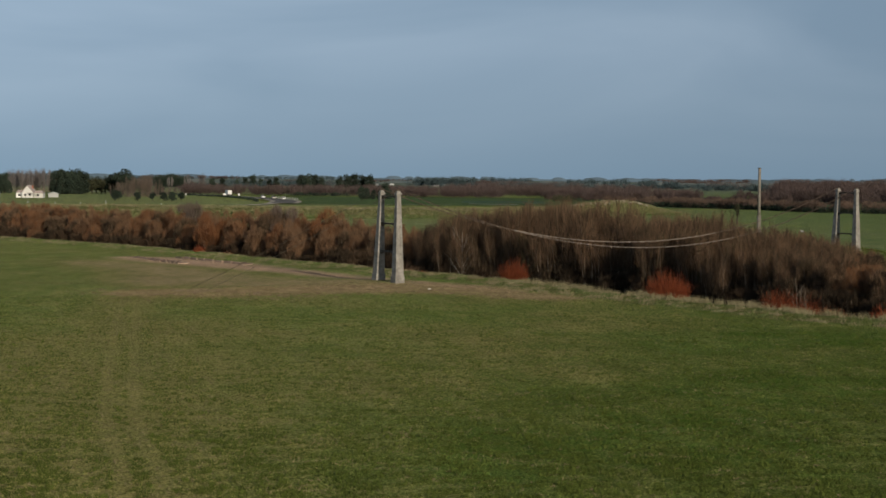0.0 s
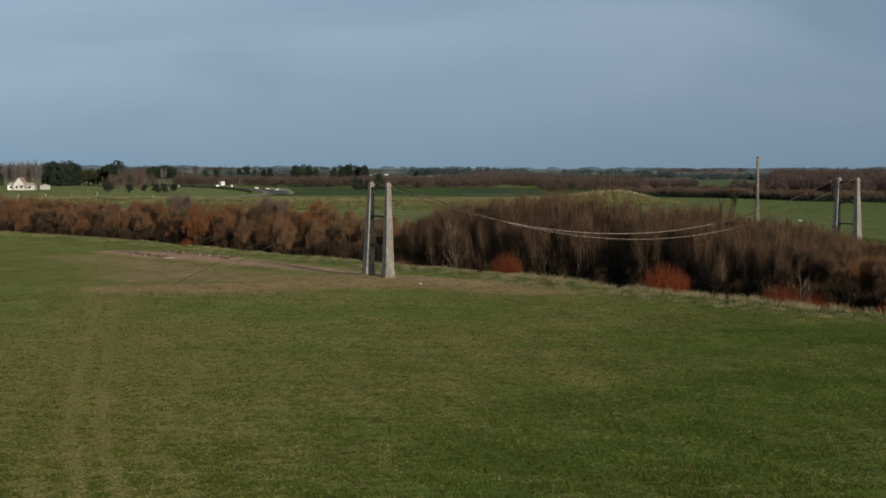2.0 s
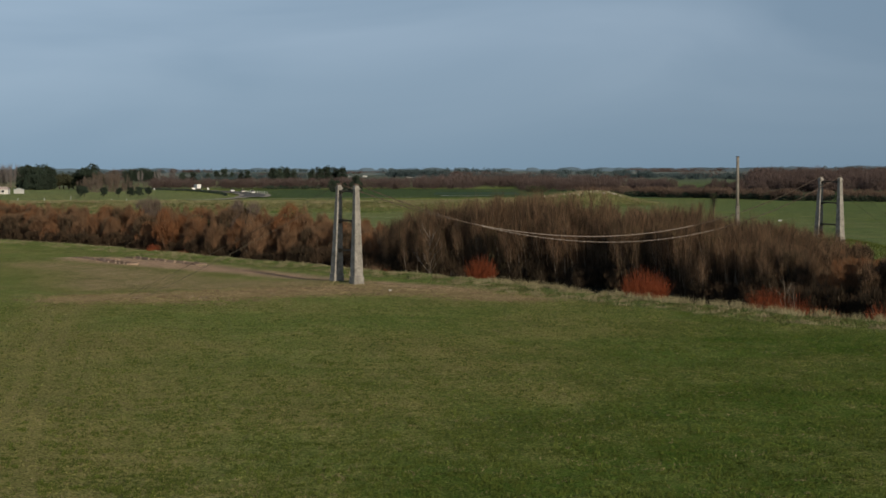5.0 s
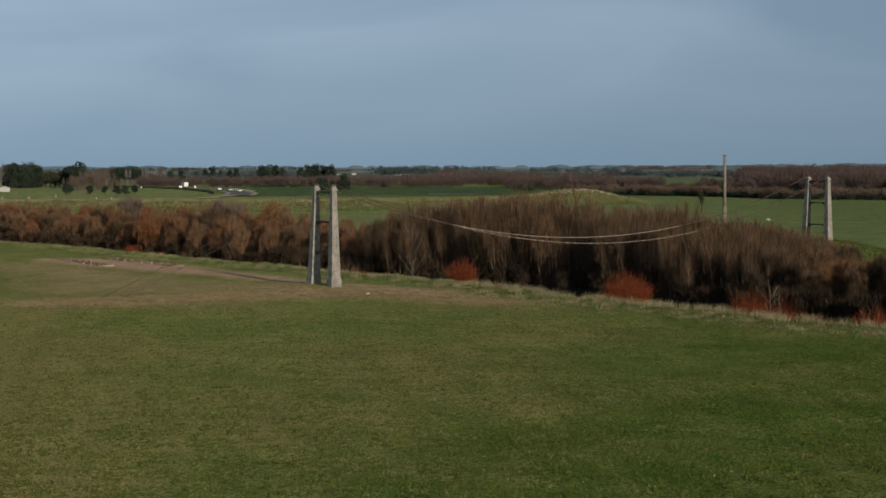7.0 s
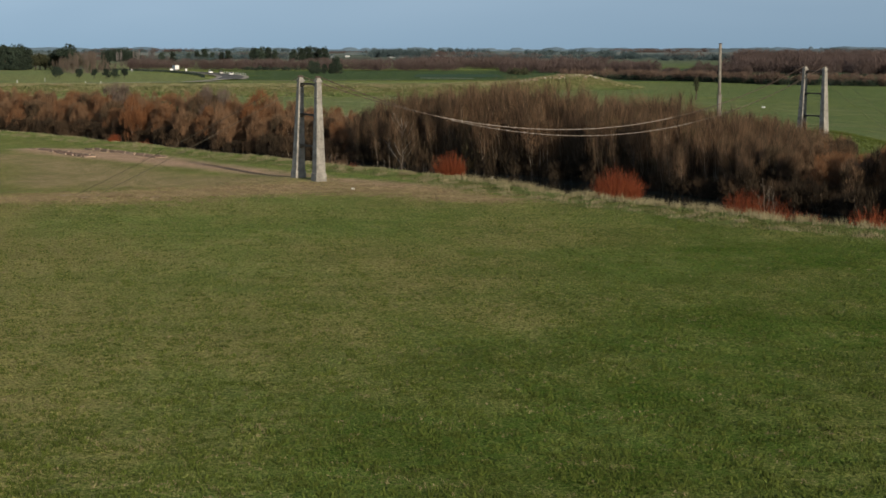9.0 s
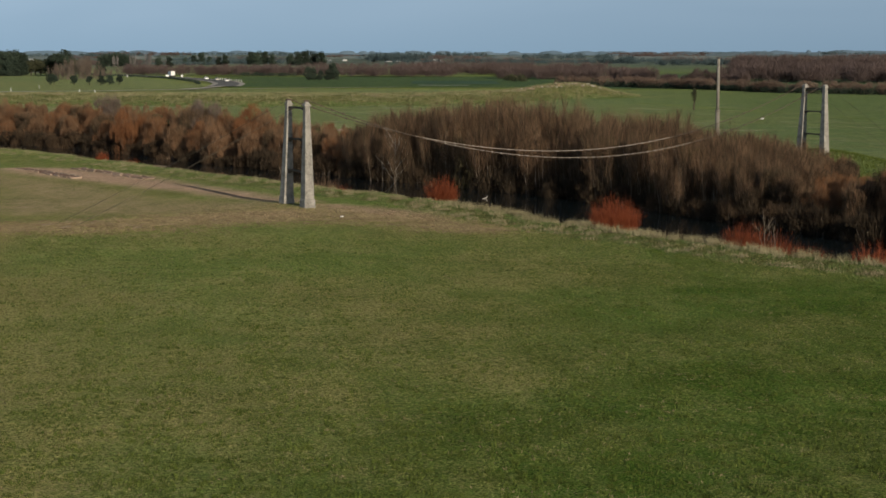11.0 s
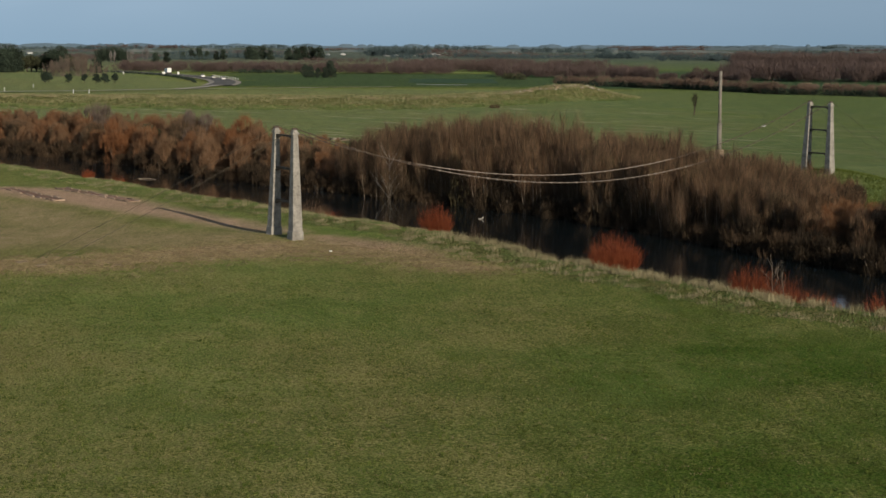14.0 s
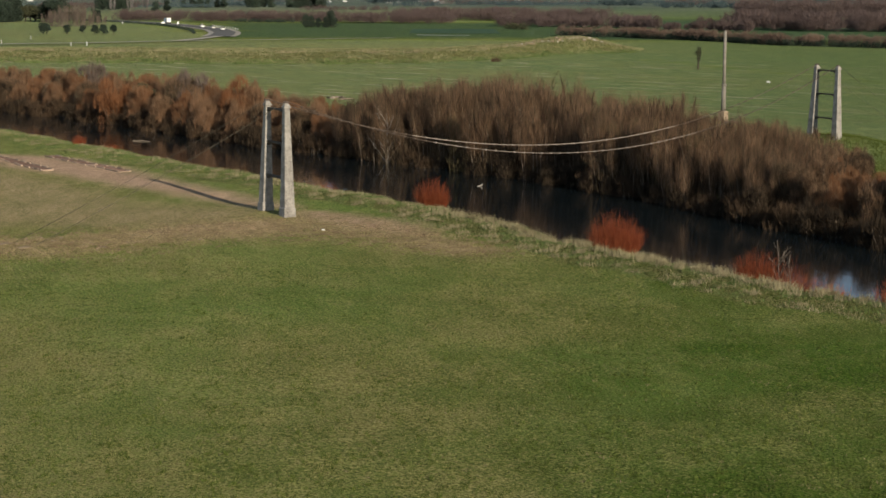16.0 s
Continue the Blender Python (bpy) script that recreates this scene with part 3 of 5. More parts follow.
def build_ground():
    xs = np.unique(np.concatenate([np.geomspace(500, 5200, 26) * -1, np.arange(-500, -150, 4.0), np.arange(-150, 112, 1.1), np.geomspace(112, 5200, 40)]))
    near = np.concatenate([-np.geomspace(5200, 150, 16)[:-1], np.arange(-150, -8, 1.25), np.arange(-8, 0, 0.5)])
    mid = np.linspace(0, 1, 34)
    far = np.concatenate([np.arange(0, 24, 1.2), np.arange(24, 450, 4.0), np.geomspace(450, 6200, 50)])
    rows = []
    nb, fb = near_bank(xs), far_bank(xs)
    for s in near:
        rows.append(nb + s)
    for k in mid:
        rows.append(nb + (fb - nb) * k)
    for s in far[1:]:
        rows.append(fb + s)
    y = np.array(rows)
    x = np.broadcast_to(xs, y.shape)
    z = ground_z(x, y)
    nr, nc = y.shape
    i, j = np.meshgrid(np.arange(nr - 1), np.arange(nc - 1), indexing="ij")
    quads = np.stack([i * nc + j, i * nc + j + 1, (i + 1) * nc + j + 1, (i + 1) * nc + j], -1).reshape(-1, 4)
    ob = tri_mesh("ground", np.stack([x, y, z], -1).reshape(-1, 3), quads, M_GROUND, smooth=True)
    give_cover(ob, x.ravel(), y.ravel())
    tagged(ob, "green winter pasture with worn tracks, bare earth and river banks", "ground", kind="structure")
    return ob


build_ground()


def build_water():
    xs = np.concatenate([np.linspace(-2000, -300, 18), np.linspace(-290, 300, 90)])
    ks = np.linspace(0, 1, 10)
    nb, fb = near_bank(xs) + 1.5, far_bank(xs) + 3
    y = nb[None] + (fb - nb)[None] * ks[:, None]
    x = np.broadcast_to(xs, y.shape)
    nr, nc = y.shape
    i, j = np.meshgrid(np.arange(nr - 1), np.arange(nc - 1), indexing="ij")
    quads = np.stack([i * nc + j, i * nc + j + 1, (i + 1) * nc + j + 1, (i + 1) * nc + j], -1).reshape(-1, 4)
    ob = tri_mesh("water", np.stack([x, y, np.full(y.shape, WATER)], -1).reshape(-1, 3), quads, M_WATER, smooth=True)
    tagged(ob, "dark still river water mirroring the bare willows", "river", kind="structure")


build_water()


def build_hills(d, low, roll, clump, name, label, seed, mat):
    """A far ridge with clumps of trees along its crest."""
    g2 = np.random.default_rng(seed)
    deg = np.linspace(-32, 32, 2200)
    base = np.arctan2(AHEAD2[1], AHEAD2[0])
    h = low + roll * sum(np.sin(np.radians(deg) * k * 9 + k * 1.7 + seed) / k for k in (1, 2, 3, 5, 9))
    tufted = np.zeros_like(deg)
    rough = np.convolve(g2.uniform(0, 1, len(deg) + 8), np.ones(9) / 9, "valid")
    for _ in range(150):
        c, w, tall = g2.uniform(-32, 32), g2.uniform(0.05, 0.55), clump * g2.uniform(0.35, 1.0)
        tufted = np.maximum(tufted, tall * np.clip(1 - ((deg - c) / w) ** 2, 0, 1) ** 0.5)
    h = h + tufted * (0.6 + 0.6 * rough) + 0.5 * clump * np.clip(rough - 0.5, 0, 1)
    ang = np.radians(deg)
    x, y = EYE2[0] + d * np.cos(base + ang), EYE2[1] + d * np.sin(base + ang)
    verts = np.concatenate([np.stack([x, y, np.full_like(x, -20)], -1), np.stack([x, y, h], -1), np.stack([x * 1.01, y * 1.01, h - 2], -1)])
    n = len(ang)
    i = np.arange(n - 1)
    quads = np.concatenate([np.stack([i + 1, i, i + n, i + n + 1], -1), np.stack([i + 1 + n, i + n, i + 2 * n, i + 2 * n + 1], -1)])
    ob = tri_mesh(name, verts, quads, mat, smooth=True)
    tagged(ob, label, "hills", kind="structure")


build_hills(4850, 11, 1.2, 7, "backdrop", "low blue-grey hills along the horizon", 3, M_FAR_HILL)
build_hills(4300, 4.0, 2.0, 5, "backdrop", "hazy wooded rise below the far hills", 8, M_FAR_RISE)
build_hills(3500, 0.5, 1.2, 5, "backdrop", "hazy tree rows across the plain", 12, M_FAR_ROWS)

# ---------------------------------------------------------------- bridge towers, cables and pole


def gz(x, y):
    return float(ground_z(x, y))


def tapered(z0, z1, w0, w1, c0, c1, bevel=0.03):
    """A square shaft that leans from centre c0 to c1."""
    bm = box_bm((1, 1, 1), (0, 0, 0))
    for v in bm.verts:
        k = v.co.z
        w, c = w0 + (w1 - w0) * k, c0 + (c1 - c0) * k
        v.co = Vector((v.co.x * w + c, v.co.y * w, z0 + (z1 - z0) * k))
    if bevel:
        bmesh.ops.bevel(bm, geom=list(bm.edges), offset=bevel, segments=1, affect="EDGES")
    return bm


def crossbeam(z, half, depth, width):
    """A beam with haunched ends between the two pylons."""
    n = 12
    bm = bmesh.new()
    rings = []
    for k in range(n + 1):
        s = -1 + 2 * k / n
        drop = depth * (0.75 + 1.15 * max(0.0, abs(s) - 0.55) / 0.45 * abs(s))
        x = s * half
        rings.append([bm.verts.new((x, y, zz)) for y, zz in ((-width / 2, z), (width / 2, z), (width / 2, z - drop), (-width / 2, z - drop))])
    for a, b in zip(rings, rings[1:]):
        for i in range(4):
            bm.faces.new((a[i], a[(i + 1) % 4], b[(i + 1) % 4], b[i]))
    bm.faces.new(rings[0])
    bm.faces.new(rings[-1][::-1])
    bmesh.ops.recalc_face_normals(bm, faces=bm.faces)
    return bm


def bridge_tower(at, label):
    tower = thing("bridge_tower", at, label, "bridge tower", "towers of the old bridge")
    for s in (-1, 1):
        shaft = part("pylon", tapered(0.75, 8.62, 0.89, 0.44, s * 1.94, s * 1.68), M_CONCRETE, tower)
        for z in (1.9, 3.0, 4.1, 5.2, 6.3, 7.4):
            k = (z - 0.75) / 7.87
            w, c = 0.89 - 0.45 * k, s * (1.94 - 0.26 * k)
            part("formwork_band", tapered(z, z + 0.05, w + 0.016, w + 0.016, c, c, 0.006), M_CONCRETE, shaft)
        part("plinth", tapered(-0.9, 0.85, 1.1, 1.0, s * 1.98, s * 1.94, 0.05), M_CONCRETE, shaft)
        cap = box_bm((0.6, 0.6, 0.14), (s * 1.67, 0, 8.6), 0.03)
        box_bm((0.52, 0.52, 0.24), (s * 1.67, 0, 8.74), 0.05, 0.6, cap)
        cap = part("cap", cap, M_CONCRETE, shaft)
        sad = box_bm((0.16, 0.5, 0.14), (s * 1.67, 0, 8.98), 0.03)
        part("cable_saddle", sad, M_IRON, cap, "dark iron cable saddle")
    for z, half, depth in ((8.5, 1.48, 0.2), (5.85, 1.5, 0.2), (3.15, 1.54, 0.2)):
        part("crossbeam", crossbeam(z, half, depth, 0.26), M_CONCRETE_SHADE, tower)
    return tower


tower = bridge_tower((0.05, -0.05, 0.05), "tall weathered concrete twin-pylon bridge tower on the near bank")
TURN = -13.0
LEAN = Matrix.Rotation(radians(0.85), 4, (-0.711, 0.703, 0.0))
tower.matrix_world = Matrix.Translation((-0.04, -0.14, 0.05)) @ LEAN @ pose(0, 0, 0, 0, 0, TURN)
far_tower = copy_thing(tower, Matrix.Translation((-1.36, 80.66, 0.36)) @ LEAN @ pose(0, 0, 0, 0, 0, TURN))
far_tower["label"] = "weathered concrete twin-pylon bridge tower on a grassy far bank"


def tops(s):
    """The two saddles of the upstream (-1) or downstream (1) cable."""
    c, d = s * 1.67 * math.cos(radians(TURN)), s * 1.67 * math.sin(radians(TURN))
    return np.array([0.05 + c, -0.05 + d, 9.16]), np.array([-1.27 + c, 80.75 + d, 9.47])


def rope(points, radius, name, mat, parent, sides=7):
    v, f = tube_arrays(points, radius, sides)
    return tri_mesh(name, v, f, mat, parent, smooth=True)


clamp_meshes = {}


def main_cable(s):
    cable = thing("suspension_cable", (0, 0, 0), "sagging twisted wire suspension cable strung between concrete towers", "cable", "main cables of the old bridge")
    a, b = tops(s)
    sag = 26.6 if s > 0 else 24.6

    def line(k):
        k = np.asarray(k, float)
        p = a + (b - a) * k[..., None]
        p[..., 2] -= sag * k * (1 - k)
        return p

    rope(line(np.linspace(0, 1, 120)), 0.034, "wire_rope", M_CABLE, cable)
    # a paler, slightly thicker tube over the middle of the rope
    rope(line(np.linspace(0.2, 0.67, 80)), 0.037, "sleeve", M_CABLE_PALE, cable, 8)["label"] = "paler middle stretch of cable"
    for k in np.arange(0.02, 0.98, 0.0155):
        mat = M_CABLE_PALE if 0.2 < k < 0.67 else M_CABLE
        if mat.name not in clamp_meshes:
            clamp = part("clamp", box_bm((0.14, 0.15, 0.14), (0, 0, -0.07), 0.02), mat, cable)
            clamp_meshes[mat.name] = clamp.data
        else:
            clamp = new("clamp", clamp_meshes[mat.name])
            clamp.parent = cable
        p, q = line(k - 0.002), line(k + 0.002)
        slope = math.atan2(q[2] - p[2], q[1] - p[1])
        clamp.matrix_local = pose(*line(k), math.degrees(slope), 0, 0)


for s in (-1, 1):
    main_cable(s)


def backstay(top, foot):
    stay = thing("backstay_cable", foot, "straight wire backstay cable running from tower top to ground anchor", "cable", "backstays of the old bridge")
    a, b = np.array(top) - np.array(foot), np.zeros(3)
    b[2] = -0.1
    k = np.linspace(0, 1, 24)[:, None]
    pts = a + (b - a) * k
    pts[:, 2] -= 4 * 0.25 * (k * (1 - k))[:, 0]
    rope(pts, 0.017, "wire_rope", M_STAY, stay)


for s in (-1, 1):
    backstay(tops(s)[0], (s * 1.35 + 0.6, -23.5, gz(s * 1.35 + 0.6, -23.5)))
    backstay(tops(s)[1], (s * 1.3 - 1.8, 106, gz(s * 1.3 - 1.8, 106)))


def anchor_block(x, y, rz, label):
    a = thing("anchor_block", (x, y, gz(x, y)), label, "anchor block", "cable anchors", rz)
    bm = box_bm((0.9, 1.2, 0.5), (0, 0, -0.46), 0.07, 0.85)
    part("block", bm, M_CLOD, a)


for s in (-1, 1):
    anchor_block(s * 1.35 + 0.6, -23.9, 4 * s, "half-buried stained concrete cable anchor in dry grass")
    anchor_block(s * 1.3 - 1.8, 106.4, 3 * s, "half-buried stained concrete cable anchor in green grass")


def tall_pole():
    x, y = -35.2, 108.2
    z = gz(x, y)
    p = thing("pole", (x, y, z), "tall tapered grey pole with thicker sleeve on concrete block", "pole")
    part("footing", box_bm((1.08, 1.08, 1.7), (0, 0, -0.35), 0.05, 0.92), M_RUST_CONCRETE, p, "rust-stained concrete footing")
    for name, z0, z1, r0, r1, mat in (("sleeve", 1.3, 5.0, 0.34, 0.31, M_POLE), ("shaft", 4.9, 12.5, 0.24, 0.21, M_POLE), ("collar", 4.85, 5.05, 0.4, 0.4, M_POLE), ("cap", 12.45, 12.55, 0.26, 0.26, M_IRON)):
        v, f = tube_arrays([(0, 0, z0), (0, 0, (z0 + z1) / 2), (0, 0, z1)], [r0, (r0 + r1) / 2, r1], 14)
        ob = tri_mesh(name, v, f, mat, p, smooth=True)
        bm = bmesh.new()
        bm.from_mesh(ob.data)
        bmesh.ops.holes_fill(bm, edges=[e for e in bm.edges if e.is_boundary])
        bm.to_mesh(ob.data)
        bm.free()
    b = thing("timber_beam", (x + 2.2, y - 1.2, gz(x + 2.2, y - 1.2)), "weathered timber beam lying beside the pole footing", "beam", rz=40)
    part("beam", box_bm((2.6, 0.25, 0.22), (0, 0, -0.02), 0.02), M_TIMBER, b)


tall_pole()

# ---------------------------------------------------------------- bare willows and bushes


def unit(a):
    return a / (np.linalg.norm(a, axis=-1, keepdims=True) + 1e-9)


def tall_willow(seed, h, spread, twigs, mat_twig, mat_bark=None, wands=70, thicket=0, mat_spray=None):
    """A many-stemmed upright bare willow: slender stems, steep branches, and a haze of fine upright wands."""
    g = np.random.default_rng(seed)
    tree = thing("willow_tree", (0, 0, 0), "tall bare many-stemmed willow with a haze of brown twigs", "tree", "willows along the far bank")
    pieces, base, way, length, spray = [], [], [], [], []
    stems = int(g.integers(11, 15))
    for k in range(stems):
        a, r = g.uniform(0, 6.28), math.sqrt(g.uniform(0, 1)) * 0.75 * spread
        foot = np.array([r * math.cos(a), r * math.sin(a), -0.5])
        hh = h * g.uniform(0.62, 0.95)
        lean = np.array([math.cos(a), math.sin(a), 0]) * g.uniform(0.0, 0.4) * spread
        ks = np.linspace(0, 1, 6)[:, None]
        bend = g.normal(0, 0.16, (6, 3)) * [1, 1, 0] * ks
        pts = foot + ks * np.array([0, 0, hh + 0.5]) + lean * ks ** 1.6 + bend
        pieces.append(tube_arrays(pts, np.linspace(g.uniform(0.045, 0.1), 0.012, 6), 4))
        for j in range(int(twigs / stems / 11)):
            q = g.uniform(0.15, 1.0) ** 0.8
            p = np.array([np.interp(q, ks[:, 0], pts[:, i]) for i in range(3)])
            az = g.uniform(0, 6.28)
            d = unit(np.array([math.cos(az), math.sin(az), g.uniform(1.5, 4.0)]))
            ln = g.uniform(0.8, 2.6) * (1.15 - 0.5 * q) * h / 9
            base.append(p), way.append(d), length.append(ln)
            for _ in range(10):
                s = g.uniform(0.1, 1.0)
                d2 = unit(0.6 * d + g.normal(0, 0.26, 3) + [0, 0, 0.9])
                base.append(p + d * ln * s), way.append(d2), length.append(g.uniform(0.5, 1.6) * h / 9)
        q = g.uniform(0.4, 1.0, wands)
        p = np.stack([np.interp(q, ks[:, 0], pts[:, i]) for i in range(3)], -1) + g.normal(0, 0.42, (wands, 3))
        spray.append((p, unit(g.normal(0, 0.15, (wands, 3)) + [0, 0, 1]), g.uniform(0.8, 2.7, wands) * h / 9))
    v, f = joined(pieces)
    tri_mesh("trunk", v, f, mat_bark or M_BARK, tree, smooth=True)
    base, way, length = np.array(base), np.array(way), np.array(length)
    pieces = [blades(base, way, length, g.uniform(0.016, 0.038, len(base)), g)]
    if thicket:
        az, rr = g.uniform(0, 6.28, thicket), np.sqrt(g.uniform(0, 1, thicket)) * spread * 0.85
        foot = np.stack([np.cos(az) * rr, np.sin(az) * rr, h * (g.uniform(0, 0.6, thicket) ** 1.2) - 0.3], -1)
        lean = unit(g.normal(0, 0.22, (thicket, 3)) + [0, 0, 0.9])
        pieces.append(blades(foot, lean, g.uniform(0.6, 1.6, thicket), g.uniform(0.035, 0.08, thicket), g))
    v, f = joined(pieces)
    tri_mesh("crown", v, f, mat_twig, tree)
    p, d, ln = (np.concatenate([q[i] for q in spray]) for i in range(3))
    v, f = blades(p, d, ln, g.uniform(0.013, 0.028, len(p)), g)
    tri_mesh("spray", v, f, mat_spray or mat_twig, tree)
    return tree


def bush_willow(seed, r, h, twigs, mat_twig, name="willow_bush", label="dense bare willow bush with reddish brown twigs", group="willow bushes along the far bank", thick=(0.03, 0.075), mat_tip=None):
    """A rounded willow bush of several domes of outward twigs."""
    g = np.random.default_rng(seed)
    bush = thing(name, (0, 0, 0), label, "bush", group)
    pieces, base, way, length = [], [], [], []
    domes = [(0.0, 0.0, 0.8 * r, h * 0.82)]
    for _ in range(20):
        a, d, z = g.uniform(0, 6.28), r * math.sqrt(g.uniform(0.05, 0.9)), g.uniform(0.15, 0.78) * h
        d *= math.sqrt(max(0.15, 1 - (z / h) ** 2))
        domes.append((d * math.cos(a), d * math.sin(a), r * g.uniform(0.22, 0.4), h * g.uniform(0.14, 0.27), z))
    for dome in domes:
        dx, dy, dr, dh = dome[:4]
        z0 = dome[4] if len(dome) > 4 else -0.4
        n = int(twigs * (0.3 if len(dome) == 4 else 0.7 / 20))
        az = g.uniform(0, 2 * np.pi, n)
        el = np.arcsin(g.uniform(-0.25 if len(dome) > 4 else 0.0, 1.0, n))
        k = g.uniform(0.55, 1.0, n) ** 0.5
        out = np.stack([np.cos(az) * np.cos(el), np.sin(az) * np.cos(el), np.sin(el)], -1)
        lump = 1 + 0.14 * np.sin(5 * az + dx) * np.cos(4 * el + dy) + 0.1 * np.sin(9 * az)
        pos = out * np.stack([k * dr * lump, k * dr * lump, k * dh * lump], -1) * 0.94 + [dx, dy, z0]
        base.append(pos)
        way.append(unit(out * [0.45, 0.45, 0.4] + [0, 0, 1.05] + g.normal(0, 0.26, (n, 3))))
        length.append(g.uniform(0.35, 1.1, n) * (0.6 + 0.4 * h / 6))
        if len(dome) > 4:
            foot, tip = np.array([dx * 0.3, dy * 0.3, -0.6]), np.array([dx, dy, z0 + 0.5 * dh])
            ks = np.linspace(0, 1, 5)[:, None]
            pieces.append(tube_arrays(foot + (tip - foot) * ks + g.normal(0, 0.08, (5, 3)), np.linspace(0.08, 0.015, 5), 4))
    tips = []
    for dome in domes:
        n = twigs // 60
        a, rr = g.uniform(0, 6.28, n), np.sqrt(g.uniform(0, 1, n)) * dome[2]
        z0 = (dome[4] if len(dome) > 4 else 0.2 * h) + dome[3] * np.sqrt(np.clip(1 - (rr / dome[2]) ** 2, 0, 1)) * 0.85
        tips.append(blades(np.stack([dome[0] + np.cos(a) * rr, dome[1] + np.sin(a) * rr, z0], -1), unit(g.normal(0, 0.24, (n, 3)) + [0, 0, 1]), g.uniform(0.6, 1.4, n), g.uniform(0.02, 0.05, n), g))
    v, f = joined(pieces)
    tri_mesh("stem", v, f, M_BARK, bush, smooth=True)
    base, way, length = np.concatenate(base), np.concatenate(way), np.concatenate(length)
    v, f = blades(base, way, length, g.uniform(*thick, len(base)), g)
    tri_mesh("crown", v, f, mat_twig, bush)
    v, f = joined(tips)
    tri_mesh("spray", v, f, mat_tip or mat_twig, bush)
    return bush


def place(ob, x, y, scale=1.0, rz=0.0, dz=0.0, tall=1.0, label=""):
    c = copy_thing(ob, pose(x, y, gz(x, y) + dz, 0, 0, rz) @ Matrix.Diagonal((scale, scale, scale * tall, 1)))
    if label:
        c["label"] = label
    return c


def drop_master(ob):
    for o in (*ob.children_recursive, ob):
        bpy.data.objects.remove(o)


g = np.random.default_rng(21)
# crowns darker than their sprays: shade deep in the stand is in the colour
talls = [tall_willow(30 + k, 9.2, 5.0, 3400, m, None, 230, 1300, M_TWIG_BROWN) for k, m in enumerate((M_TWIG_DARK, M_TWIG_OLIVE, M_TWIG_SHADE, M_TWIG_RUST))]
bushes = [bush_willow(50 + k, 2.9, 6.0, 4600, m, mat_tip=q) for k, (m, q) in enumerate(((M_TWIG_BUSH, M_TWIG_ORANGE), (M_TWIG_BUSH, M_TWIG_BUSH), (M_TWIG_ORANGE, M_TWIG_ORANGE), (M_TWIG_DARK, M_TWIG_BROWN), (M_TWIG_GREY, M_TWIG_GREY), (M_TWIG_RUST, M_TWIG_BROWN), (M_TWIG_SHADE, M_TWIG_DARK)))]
L_BROWN, L_ORANGE, L_GREY = "dense bare willow bush with reddish brown twigs", "rounded bare willow bush with bright orange twigs", "bare grey-twigged willow bush"

# tall willows, from the white dead tree to the pole
for x in np.arange(-67, 16, 1.9):
    for row in range(3 if x < -3 else 5):
        xx, yy = x + g.normal(0, 0.6), float(far_bank(x)) + 1.0 + row * 3.0 + g.normal(0, 1.1)
        top = np.interp(xx, [-68, -60, -55, -30, -26, -22, -17, -9, -4, 5, 11, 18], [5.0, 6.8, 8.4, 8.7, 8.0, 6.8, 8.2, 8.0, 6.7, 6.6, 5.4, 3.8])
        top *= 0.72 if row > 2 else 1.0
        # downstream, more crowns take the darker shade tones
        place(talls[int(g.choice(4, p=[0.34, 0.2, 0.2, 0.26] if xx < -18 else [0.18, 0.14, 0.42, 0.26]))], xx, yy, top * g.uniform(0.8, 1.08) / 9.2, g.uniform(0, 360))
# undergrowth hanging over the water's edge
# scrub in the shade tones, for the dark foot of the stand
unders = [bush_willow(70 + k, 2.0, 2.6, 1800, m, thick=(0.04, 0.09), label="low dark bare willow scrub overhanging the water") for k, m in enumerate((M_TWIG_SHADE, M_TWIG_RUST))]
# beyond x 62 the row is unseen, added to darken the water's reflections
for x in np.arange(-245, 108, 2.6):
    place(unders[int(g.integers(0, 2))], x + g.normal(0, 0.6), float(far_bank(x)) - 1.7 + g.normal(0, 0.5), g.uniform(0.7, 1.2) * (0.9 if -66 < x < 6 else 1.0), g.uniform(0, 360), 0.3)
# rounded bushes upstream
for x in np.arange(-245, -64, 2.7):
    for row in range(2):
        xx, yy = x + g.normal(0, 0.8), float(far_bank(x)) + 0.6 + row * 5.0 + g.normal(0, 0.9)
        h = np.interp(xx, [-330, -165, -110, -90, -74, -62], [5.7, 5.8, 5.9, 6.0, 4.8, 4.8]) * g.uniform(0.82, 1.02) + 0.4 * row
        kind = int(g.choice([0, 1, 3], p=[0.42, 0.42, 0.16]))
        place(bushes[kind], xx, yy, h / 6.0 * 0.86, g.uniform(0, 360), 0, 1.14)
# bushes downstream, in front of the far tower
for x in np.arange(13, 112, 3.3):
    for row in range(4 if x < 34 else 2):
        xx, yy = x + g.normal(0, 0.7), float(far_bank(x)) + 0.6 + row * 4.6 + g.normal(0, 0.8)
        # past x 45 unseen bushes, made taller to keep sky off the water
        h = np.interp(xx, [-5, 4, 12, 19, 25, 31, 40, 50, 110], [5.4, 6.2, 4.8, 3.9, 4.5, 5.8, 6.2, 7.0, 7.5]) * g.uniform(0.85, 1.02) * (0.66 if row > 1 else 1)
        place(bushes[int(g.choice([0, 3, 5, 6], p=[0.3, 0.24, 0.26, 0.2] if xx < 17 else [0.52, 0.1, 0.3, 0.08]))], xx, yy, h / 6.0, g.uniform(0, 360))
